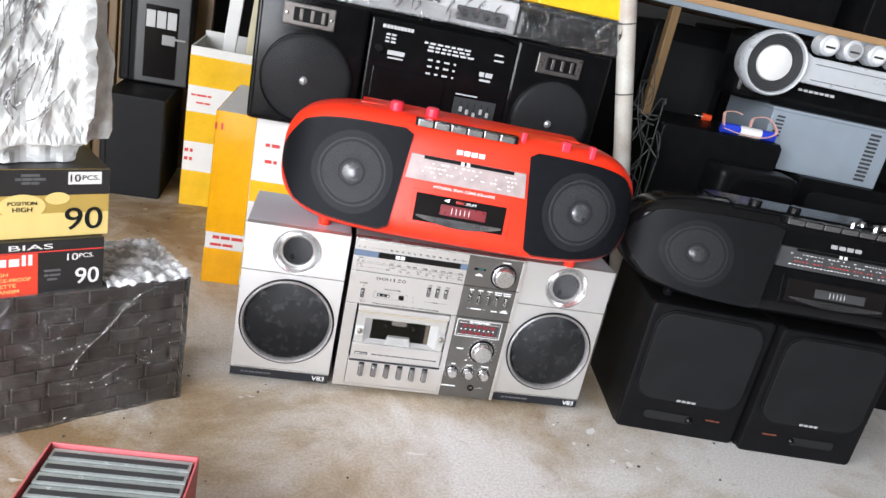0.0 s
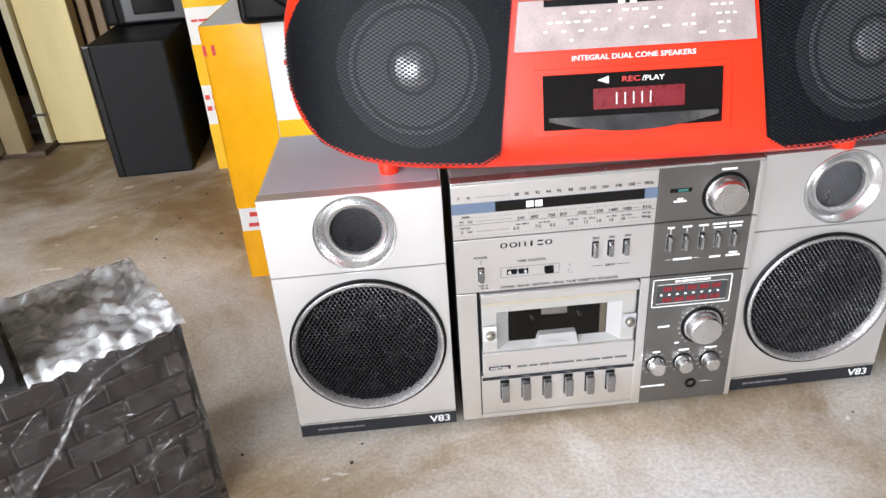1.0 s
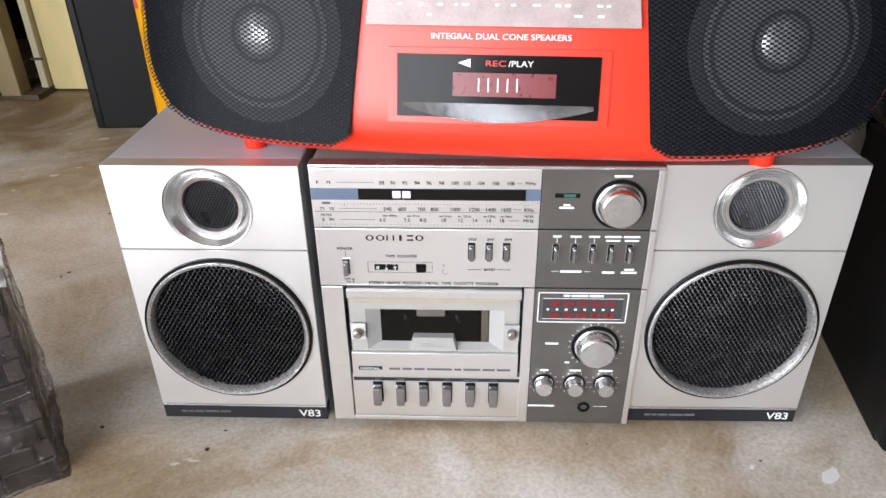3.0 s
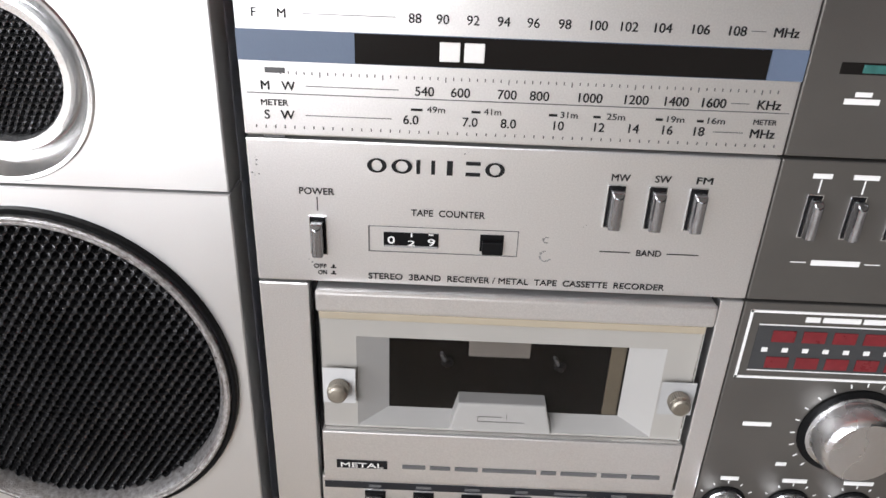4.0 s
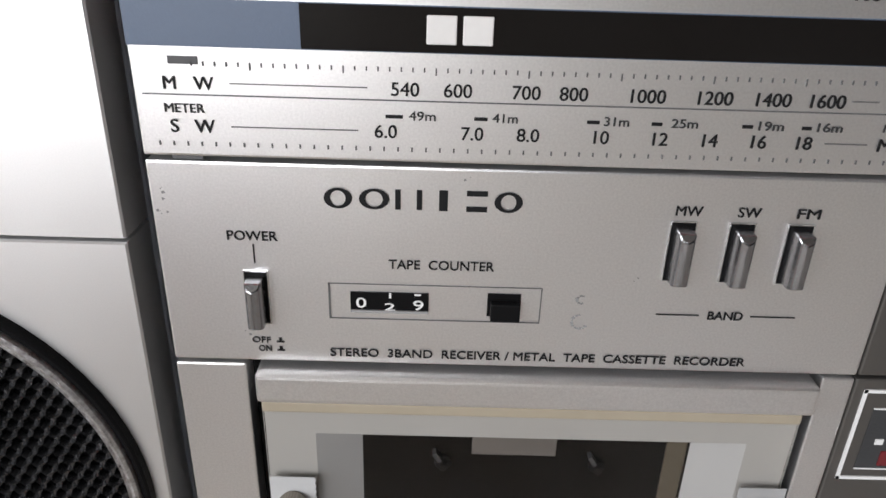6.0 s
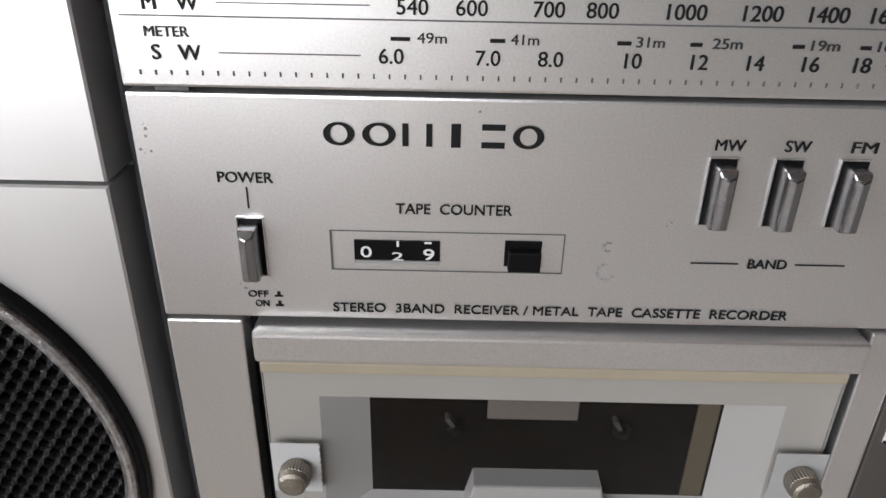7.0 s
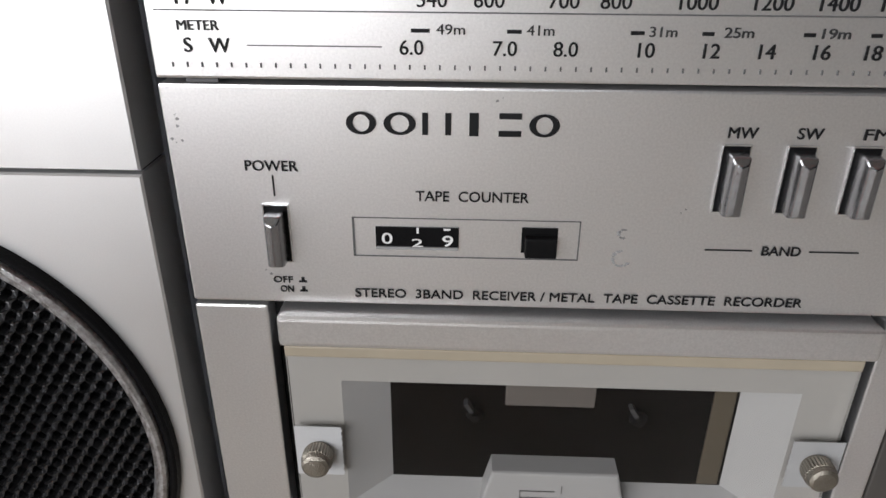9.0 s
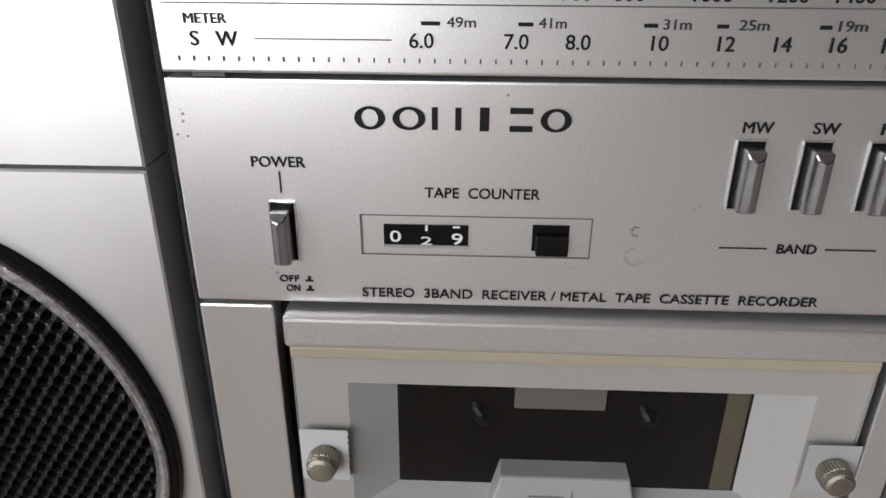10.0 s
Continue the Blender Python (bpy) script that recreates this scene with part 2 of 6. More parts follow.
ACRYLIC = glass("clear_acrylic", (0.98, 0.97, 0.95), 0.995, 0.02, ior=1.18)
BUBBLE = crumpled_film()
POLE = material("weathered_grey_pipe", (0.44, 0.44, 0.4), 0.5, 0, 0.3, 20, 0.03, 400, 0.1, stain=(0.33, 0.26, 0.21))
CREAM = material("cream_painted_wood", (0.7, 0.57, 0.27), 0.5, 0, 0.1, 10, 0.03, 300, stretch=(3, 3, 0.5))
PALEWOOD = material("pale_painted_post", (0.56, 0.5, 0.33), 0.55, 0, 0.2, 12, 0.03, 300, stretch=(3, 3, 0.5))
DARKWOOD = material("brown_wood_slat", (0.2, 0.12, 0.05), 0.5, 0, 0.4, 12, 0.05, 250, stretch=(4, 4, 0.4))
PLANK = material("raw_pine_plank", (0.45, 0.27, 0.13), 0.6, 0, 0.25, 8, 0.05, 200, stretch=(0.4, 4, 4))
GREYMETAL = material("blue_grey_enamel", (0.25, 0.29, 0.33), 0.45, 0, 0.08, 20, 0.02, 700)
WALLPAINT = material("dingy_plaster", (0.42, 0.4, 0.36), 0.8, 0, 0.2, 3, 0.05, 60)
# near-black instead of plaster: the room's shade is put into the wall colour
DARKWALL = material("shade_darkened_wall", (0.02, 0.019, 0.018), 0.8, 0, 0.3, 4, 0.05, 60)
WIRE = material("grey_cable_sheath", (0.05, 0.055, 0.05), 0.45, 0, 0.3, 60, 0.0)
BLUE = material("blue_plastic_wrap", (0.02, 0.05, 0.5), 0.3, 0, 0.1, 60, 0.0)
SALMON = material("salmon_ribbon_cable", (0.72, 0.4, 0.34), 0.5, 0, 0.15, 60, 0.0)
GREENPAINT = material("green_faded_paint", (0.12, 0.22, 0.2), 0.6, 0, 0.2, 15, 0.02)


def concrete():
    m = bpy.data.materials.new("stained_concrete")
    m.use_nodes = True
    n, l = m.node_tree.nodes, m.node_tree.links
    p = n["Principled BSDF"]
    tc = n.new("ShaderNodeTexCoord")

    def nz(scale, detail=6, rough=0.6, dist=0.0):
        t = n.new("ShaderNodeTexNoise")
        t.inputs["Scale"].default_value, t.inputs["Detail"].default_value = scale, detail
        t.inputs["Roughness"].default_value, t.inputs["Distortion"].default_value = rough, dist
        l.new(tc.outputs["Object"], t.inputs["Vector"])
        return t

    def ramp(src, *stops):
        r = n.new("ShaderNodeValToRGB")
        while len(r.color_ramp.elements) < len(stops):
            r.color_ramp.elements.new(0.5)
        for e, (pos, col) in zip(r.color_ramp.elements, stops):
            e.position, e.color = pos, (*col, 1)
        l.new(src.outputs[0], r.inputs[0])
        return r

    def mix(a, b, fac, mode='MIX'):
        x = n.new("ShaderNodeMix")
        x.data_type, x.blend_type = 'RGBA', mode
        l.new(a.outputs[0] if "Color" not in a.outputs else a.outputs["Color"], x.inputs[6])
        if isinstance(b, tuple):
            x.inputs[7].default_value = (*b, 1)
        else:
            l.new(b.outputs[0], x.inputs[7])
        l.new(fac.outputs[0], x.inputs[0])
        z = n.new("ShaderNodeHueSaturation")
        l.new(x.outputs[2], z.inputs["Color"])
        return z

    # base tone runs browner towards the door side, paler towards +x
    sx, ma = n.new("ShaderNodeSeparateXYZ"), n.new("ShaderNodeMath")
    l.new(tc.outputs["Object"], sx.inputs[0])
    ma.operation, ma.inputs[1].default_value = 'MULTIPLY', 0.13
    l.new(sx.outputs["X"], ma.inputs[0])
    shift = n.new("ShaderNodeMath")
    shift.operation = 'ADD'
    l.new(nz(2.6, 8, 0.62, 0.5).outputs["Fac"], shift.inputs[0])
    l.new(ma.outputs[0], shift.inputs[1])
    base = ramp(shift, (0.36, (0.25, 0.165, 0.085)), (0.47, (0.44, 0.36, 0.26)), (0.60, (0.7, 0.675, 0.645)))
    # lighter, scrubbed cement patches
    patch = ramp(nz(6.0, 8, 0.65, 0.8), (0.46, (0, 0, 0)), (0.66, (0.55, 0.55, 0.55)))
    c1 = mix(base, (0.68, 0.66, 0.635), patch)
    # dark scuffs
    scuff = ramp(nz(22, 8, 0.7, 1.5), (0.58, (0, 0, 0)), (0.74, (0.45, 0.45, 0.45)))
    c2 = mix(c1, (0.2, 0.17, 0.14), scuff)
    # white paint splashes, sparse
    vor = n.new("ShaderNodeTexNoise")
    vor.inputs["Scale"].default_value, vor.inputs["Detail"].default_value = 17, 3
    mpn = n.new("ShaderNodeMapping")
    mpn.inputs["Location"].default_value, mpn.inputs["Rotation"].default_value = (3.1, 7.7, 1.2), (0, 0, 0.7)
    mpn.inputs["Scale"].default_value = (1, 2.2, 1)
    l.new(tc.outputs["Object"], mpn.inputs[0])
    l.new(mpn.outputs[0], vor.inputs["Vector"])
    spl = ramp(vor, (0.7, (0, 0, 0)), (0.725, (0.8, 0.8, 0.8)))
    c3 = mix(c2, (0.72, 0.7, 0.66), spl)
    grit = ramp(nz(260, 4, 0.6), (0.35, (0.8, 0.79, 0.78)), (0.62, (1.06, 1.06, 1.06)))
    fin = n.new("ShaderNodeMix")
    fin.data_type, fin.blend_type = 'RGBA', 'MULTIPLY'
    fin.inputs[0].default_value = 1
    l.new(c3.outputs[0], fin.inputs[6])
    l.new(grit.outputs[0], fin.inputs[7])
    l.new(fin.outputs[2], p.inputs["Base Color"])
    rr = n.new("ShaderNodeMapRange")
    rr.inputs[3].default_value, rr.inputs[4].default_value = 0.35, 0.65
    l.new(nz(7, 6).outputs["Fac"], rr.inputs[0])
    l.new(rr.outputs[0], p.inputs["Roughness"])
    b = n.new("ShaderNodeBump")
    b.inputs["Strength"].default_value, b.inputs["Distance"].default_value = 0.16, 0.0015
    l.new(nz(120, 6, 0.7).outputs["Fac"], b.inputs["Height"])
    l.new(b.outputs[0], p.inputs["Normal"])
    return m


CONCRETE = concrete()


# ---- builders ----
def part(name, bm, mat, parent=None, label="", smooth=None):
    me = bpy.data.meshes.new(name)
    bmesh.ops.recalc_face_normals(bm, faces=bm.faces)
    if smooth is not None:
        for f in bm.faces:
            f.smooth = True
        for e in bm.edges:
            if len(e.link_faces) == 2 and e.calc_face_angle(0) > radians(smooth):
                e.smooth = False
    bm.to_mesh(me)
    bm.free()
    me.materials.append(mat)
    ob = new(name, me)
    if parent:
        ob.parent = parent
    if label:
        ob["label"] = label
    return ob


def thing(name, m, label, category, group="", kind=""):
    ob = new(name)
    ob.empty_display_size = 0.05
    ob.matrix_basis = m
    return tagged(ob, label, category, group, kind)


def box(x0, x1, y0, y1, z0, z1, r=0.0, bm=None, seg=2):
    own = bmesh.new()
    bmesh.ops.create_cube(own, size=1, matrix=Matrix.Translation(((x0 + x1) / 2, (y0 + y1) / 2, (z0 + z1) / 2)) @ Matrix.Diagonal((abs(x1 - x0), abs(y1 - y0), abs(z1 - z0), 1)))
    if r > 0:
        bmesh.ops.bevel(own, geom=own.edges[:], offset=r, segments=seg, profile=0.6, affect='EDGES')
    return merge(bm, own)


def merge(bm, own):
    if bm is None:
        return own
    me = bpy.data.meshes.new("tmp")
    own.to_mesh(me)
    own.free()
    bm.from_mesh(me)
    bpy.data.meshes.remove(me)
    return bm


def lathe(cx, cz, profile, n=48, bm=None, y=0.0):
    """Turned shape about an axis along y. profile: (radius, y) pairs from the front round to the back."""
    own = bmesh.new()
    rings = []
    for r, yy in profile:
        if r <= 1e-6:
            rings.append([own.verts.new((cx, y + yy, cz))])
        else:
            rings.append([own.verts.new((cx + r * math.cos(math.tau * i / n), y + yy, cz + r * math.sin(math.tau * i / n))) for i in range(n)])
    for a, b in zip(rings, rings[1:]):
        for i in range(n):
            j = (i + 1) % n
            if len(a) == 1 and len(b) > 1:
                own.faces.new((a[0], b[i], b[j]))
            elif len(b) == 1 and len(a) > 1:
                own.faces.new((a[i], b[0], a[j]))
            elif len(a) > 1:
                own.faces.new((a[i], b[i], b[j], a[j]))
    return merge(bm, own)


def prism(outline, y0, y1, r=0.0, bm=None):
    """Outline of (x, z) pushed from y0 (front) back to y1, front edge rounded by r."""
    own = bmesh.new()
    f = own.faces.new([own.verts.new((x, y0, z)) for x, z in outline])
    ret = bmesh.ops.extrude_face_region(own, geom=[f])
    vs = [v for v in ret["geom"] if isinstance(v, bmesh.types.BMVert)]
    bmesh.ops.translate(own, verts=vs, vec=(0, y1 - y0, 0))
    if r > 0:
        es = [e for e in own.edges if all(abs(v.co.y - y0) < 1e-7 for v in e.verts)]
        bmesh.ops.bevel(own, geom=es, offset=r, segments=2, profile=0.6, affect='EDGES')
    return merge(bm, own)


def rrect(cx, cz, w, h, r, n=6):
    pts = []
    for sx, sz, a0 in ((1, 1, 0), (-1, 1, 90), (-1, -1, 180), (1, -1, 270)):
        for i in range(n + 1):
            a = radians(a0 + 90 * i / n)
            pts.append((cx + sx * (w / 2 - r) + r * math.cos(a), cz + sz * (h / 2 - r) + r * math.sin(a)))
    return pts


def plate(bm, x0, x1, z0, z1, y, d=0.00025):
    """Thin printed or applied rectangle standing d proud of the face at y."""
    return box(x0, x1, y - d, y + 0.0004, z0, z1, 0, bm)


def tube(points, r, n=8, bm=None, closed=False):
    own = bmesh.new()
    pts = [Vector(p) for p in points]
    rings = []
    up = Vector((0.13, 0.21, 0.97)).normalized()
    for i, p in enumerate(pts):
        d = (pts[min(i + 1, len(pts) - 1)] - pts[max(i - 1, 0)]).normalized()
        a = d.cross(up)
        if a.length < 1e-3:
            a = d.cross(Vector((1, 0, 0)))
        a.normalize()
        b = d.cross(a)
        rr = r[i] if isinstance(r, (list, tuple)) else r
        rings.append([own.verts.new(p + rr * (a * math.cos(math.tau * k / n) + b * math.sin(math.tau * k / n))) for k in range(n)])
    for a, b in zip(rings, rings[1:]):
        for k in range(n):
            own.faces.new((a[k], b[k], b[(k + 1) % n], a[(k + 1) % n]))
    own.faces.new(rings[0])
    own.faces.new(rings[-1])
    return merge(bm, own)


def smooth_path(pts, n=8):
    """Catmull-Rom through the points."""
    P = [Vector(p) for p in pts]
    P = [P[0]] + P + [P[-1]]
    out = []
    for i in range(1, len(P) - 2):
        for k in range(n):
            t = k / n
            a, b, c, d = P[i - 1:i + 3]
            out.append(0.5 * ((2 * b) + (c - a) * t + (2 * a - 5 * b + 4 * c - d) * t * t + (3 * b - a - 3 * c + d) * t ** 3))
    return out + [P[-2]]


def letters(items, y, bm=None, depth=0.00012, weight=0.03):
    """Printed words: (text, x, z, height, align, width) laid on the face at y, facing -y. width squeezes the line to a length in metres."""
    bm = bm or bmesh.new()
    for text, x, z, h, align, width in items:
        cu = bpy.data.curves.new("words", 'FONT')
        cu.body, cu.size, cu.extrude, cu.align_x, cu.resolution_u, cu.offset = text, h / 0.7, depth, 'LEFT', 4, 0.0
        ob = bpy.data.objects.new("words", cu)
        me = ob.to_mesh()
        own = bmesh.new()
        own.from_mesh(me)
        ob.to_mesh_clear()
        bpy.data.objects.remove(ob)
        bpy.data.curves.remove(cu)
        xs = [v.co.x for v in own.verts]
        lo, hi = min(xs), max(xs)
        k = width / (hi - lo) if width else 1.0
        off = {'L': 0, 'C': 0.5, 'R': 1}[align] * (hi - lo) * k
        for v in own.verts:
            v.co = Vector((x + (v.co.x - lo) * k - off, y - 0.0002 - v.co.z, z + v.co.y))
        # a second, slightly shifted strike thickens the strokes like real print
        twin = own.copy()
        for v in twin.verts:
            v.co += Vector((h * weight, -0.00004, h * weight * 0.2))
        merge(bm, own)
        merge(bm, twin)
    return bm


def bars(bm, cx, z, h, widths, y, gap=0.3):
    """A line of plain bars standing for small unreadable print."""
    total = sum(widths) + gap * h * (len(widths) - 1)
    x = cx - total / 2
    for w in widths:
        plate(bm, x, x + w, z, z + h, y)
        x += w + gap * h
    return bm


def pieces(name, bm, mat, parent=None, label=""):
    """Every loose island of bm as a part of its own."""
    seen = set()
    bm.verts.index_update()
    bm.verts.ensure_lookup_table()
    for v in bm.verts:
        if v in seen:
            continue
        isle, todo = [], [v]
        seen.add(v)
        while todo:
            q = todo.pop()
            isle.append(q)
            for e in q.link_edges:
                o = e.other_vert(q)
                if o not in seen:
                    seen.add(o)
                    todo.append(o)
        own = bmesh.new()
        made = {q: own.verts.new(q.co) for q in isle}
        for f in {f for q in isle for f in q.link_faces}:
            own.faces.new([made[q] for q in f.verts])
        part(name, own, mat, parent, label)
        label = ""
    bm.free()


def words(name, items, y, mat, parent, label=""):
    """Each printed word as a part of its own."""
    for it in items:
        part(name, letters([it], y), mat, parent, label)

# ---- room ----
def structure(name, bm, mat, label, smooth=None):
    return tagged(part(name, bm, mat, None, "", smooth), label, "", "", "structure")


structure("floor", box(-2.4, 2.6, -3.2, 1.6, -0.1, 0), CONCRETE, "worn grey-brown concrete floor with stains and paint specks")
structure("ground", box(-40, 40, -60, 40, -0.3, -0.101), CONCRETE, "concrete yard outside the shop")
# unseen east and south walls are near-black so the silver panels reflect dark
structure("wall_north", box(-2.4, 2.6, 1.42, 1.6, 0, 2.7), DARKWALL, "back wall of the shop, its deep shade put into the colour")
structure("wall_east", box(2.42, 2.6, -3.2, 1.42, 0, 2.7), DARKWALL, "unseen side wall, coloured near-black to keep reflections dark")
b = box(-2.4, -2.22, -0.6, 1.42, 0, 2.7)
box(-2.4, -2.22, -3.2, -2.4, 0, 2.7, 0, b)
box(-2.4, -2.22, -2.4, -0.6, 2.3, 2.7, 0, b)
structure("wall_west", b, WALLPAINT, "plastered side wall with an open doorway")
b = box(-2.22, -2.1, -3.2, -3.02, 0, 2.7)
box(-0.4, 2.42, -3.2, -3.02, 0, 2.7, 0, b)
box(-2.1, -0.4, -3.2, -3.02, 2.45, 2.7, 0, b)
structure("wall_south", b, DARKWALL, "unseen front wall with the shop opening, near-black to keep reflections dark")
structure("ceiling", box(-2.4, 2.6, -3.2, 1.6, 2.7, 2.8), WALLPAINT, "plain plastered ceiling")


# added out of view: blocks the doorway lamp so the door corner falls dark
structure("light_blocking_wall", box(-1.12, -1.07, 0.04, 0.86, 0, 2.7), WALLPAINT, "unseen wall added to keep doorway light off the door corner")


# ---- silver three-piece stereo ----
def hex_grille(cx, cz, R, pitch, y_edge, dome, holes=0.62, squash=1.0):
    """Domed pressed metal sheet with rows of hexagonal holes, built cell by cell."""
    verts, faces = [], []

    def yy(x, z):
        q = min(1.0, ((x - cx) ** 2 + (z - cz) ** 2) / R ** 2)
        return y_edge - dome * (1 - q)
    dx, dz = pitch, pitch * 0.866 * squash
    rows = int(R / dz) + 1
    for j in range(-rows, rows + 1):
        for i in range(-rows - 2, rows + 3):
            x0, z0 = cx + (i + 0.5 * (j % 2)) * dx, cz + j * dz
            if (x0 - cx) ** 2 + (z0 - cz) ** 2 > (R - 0.1 * pitch) ** 2:
                continue
            base = len(verts)
            for rad, back in ((0.5774, 0.0), (0.5774 * holes, -0.0004), (0.5774 * holes * 0.85, 0.0022)):
                for k in range(6):
                    a = radians(60 * k + 30)
                    x, z = x0 + rad * pitch * math.cos(a), z0 + rad * pitch * math.sin(a) * squash
                    # lower strands stand a little prouder, like pressed mesh
                    tilt = -0.0011 * math.sin(a) if rad < 0.57 else 0
                    verts.append((x, yy(x, z) + back - tilt, z))
            for k in range(6):
                q = (k + 1) % 6
                faces.append((base + k, base + q, base + 6 + q, base + 6 + k))
                faces.append((base + 6 + k, base + 6 + q, base + 12 + q, base + 12 + k))
    me = bpy.data.meshes.new("tmp")
    me.from_pydata(verts, [], faces)
    bm = bmesh.new()
    bm.from_mesh(me)
    bpy.data.meshes.remove(me)
    bmesh.ops.remove_doubles(bm, verts=bm.verts, dist=1e-6)
    return bm


def silver_speaker(m):
    """Cabinet 144 x 248 x 155 mm, woofer and tweeter, dark name strip at the foot. Origin: middle of the front's foot."""
    t = thing("loudspeaker", m, "silver-painted loudspeaker with chrome-ringed black woofer", "speaker", "loudspeakers of the silver stereo")
    W, H, D = 0.0722, 0.2475, 0.152
    part("cabinet", box(-W, W, 0.0135, D, 0.006, H, 0.0015), SILVER_TOP, t, "silver cabinet shell, bluish light on its top put into the colour")
    # baffle in two panels with openings for both drivers
    tw, wf = (0.0, 0.213), (0.0, 0.1025)

    def baffle(z0, z1, c, R):
        bm = bmesh.new()
        n = 64
        outer, inner = [], []
        for i in range(n):
            a = math.tau * i / n
            dx, dz = math.cos(a), math.sin(a)
            k = min((W / abs(dx)) if abs(dx) > 1e-6 else 9, ((z1 - c[1]) / dz) if dz > 1e-6 else ((z0 - c[1]) / dz if dz < -1e-6 else 9))
            outer.append((c[0] + dx * k, c[1] + dz * k))
            inner.append((c[0] + dx * R, c[1] + dz * R))
        for cx, cz in ((-W, z0), (W, z0), (W, z1), (-W, z1)):
            j = min(range(n), key=lambda q: (outer[q][0] - cx) ** 2 + (outer[q][1] - cz) ** 2)
            outer[j] = (cx, cz)
        rings = [[bm.verts.new((x, y, z)) for x, z in ring] for ring, y in ((outer, 0.0135), (outer, 0.0006), ([(x * 0.994, c[1] + (z - c[1]) * 0.994) for x, z in outer], 0.0), (inner, 0.0), (inner, 0.0135))]
        for a, q in zip(rings, rings[1:]):
            for i in range(n):
                bm.faces.new((a[i], q[i], q[(i + 1) % n], a[(i + 1) % n]))
        return bm
    part("upper_baffle", baffle(0.1785, H, tw, 0.0325), SILVER, t)
    part("lower_baffle", baffle(0.0225, 0.1775, wf, 0.0648), SILVER, t)
    part("seam", box(-W + 0.001, W - 0.001, 0.003, 0.0134, 0.1772, 0.1788), GROOVE, t)
    # tweeter: flared dish sunk into the baffle, raised rim, mesh
    part("tweeter_dish", lathe(0.0015, 0.2125, [(0.0332, 0.0), (0.0326, -0.0007), (0.0315, -0.0004), (0.0262, 0.0072), (0.0254, 0.0082), (0.0248, 0.0082), (0.0246, 0.0052), (0.0238, 0.0043), (0.0214, 0.0046), (0.0208, 0.0056), (0.0206, 0.0105)], 64), ALU_EDGE, t, "polished aluminium tweeter dish", 35)
    part("tweeter_mesh", hex_grille(0.0015, 0.2125, 0.0207, 0.0024, 0.0090, 0.002, 0.66), TWEETMESH, t, "black tweeter mesh")
    part("tweeter_back", lathe(0.0015, 0.2125, [(0, 0.0130), (0.0235, 0.0130)], 32), GROOVE, t)
    # woofer: chrome ring, black gasket, domed mesh
    part("woofer_gasket", lathe(0, 0.1025, [(0.0682, 0.0), (0.0680, -0.0022), (0.0674, -0.0027), (0.0662, -0.0026), (0.0658, 0.0)], 72), BLACK, t, "", 35)
    part("woofer_ring", lathe(0, 0.1025, [(0.0660, -0.0016), (0.0657, -0.0036), (0.0650, -0.0042), (0.0642, -0.0040), (0.0639, -0.0030), (0.0634, -0.0030), (0.0630, -0.0036), (0.0612, -0.0004), (0.0606, 0.004)], 72), RING, t, "worn chrome ring round the woofer", 35)
    part("woofer_mesh", hex_grille(0, 0.1025, 0.0610, 0.0039, 0.003, 0.0055, 0.66, 0.86), MESHBLACK, t, "black pressed mesh over the woofer")
    part("woofer_back", lathe(0, 0.1025, [(0, 0.0130), (0.0655, 0.0130)], 40), BLACK, t)
    part("name_strip", box(-W, W, 0.0005, 0.0135, 0.0065, 0.0205, 0.0006), NAVY, t, "dark navy strip along the foot")
    part("strip_edge", box(-W, W, -0.0003, 0.0135, 0.0207, 0.0222, 0.0003), ALU_EDGE, t)
    words("model_number", [("V83", 0.066, 0.0098, 0.0075, 'R', 0.0185)], 0.0005, WHITEINK, t, "white model number V83")
    bm = bmesh.new()
    bars(bm, -0.035, 0.0125, 0.0022, [0.005, 0.004, 0.008, 0.012, 0.009], 0.0005, 0.6)
    pieces("small_print", bm, GREYINK, t)
    for sx in (-0.055, 0.055):
        for yy in (0.02, 0.13):
            part("foot", box(sx - 0.008, sx + 0.008, yy - 0.008, yy + 0.008, 0, 0.0065, 0.001), BLACK, t)
    return t


silver_speaker(pose(-0.1975, 0, 0))
silver_speaker(pose(0.2075, 0.006, 0, 0, 0, 0.6))


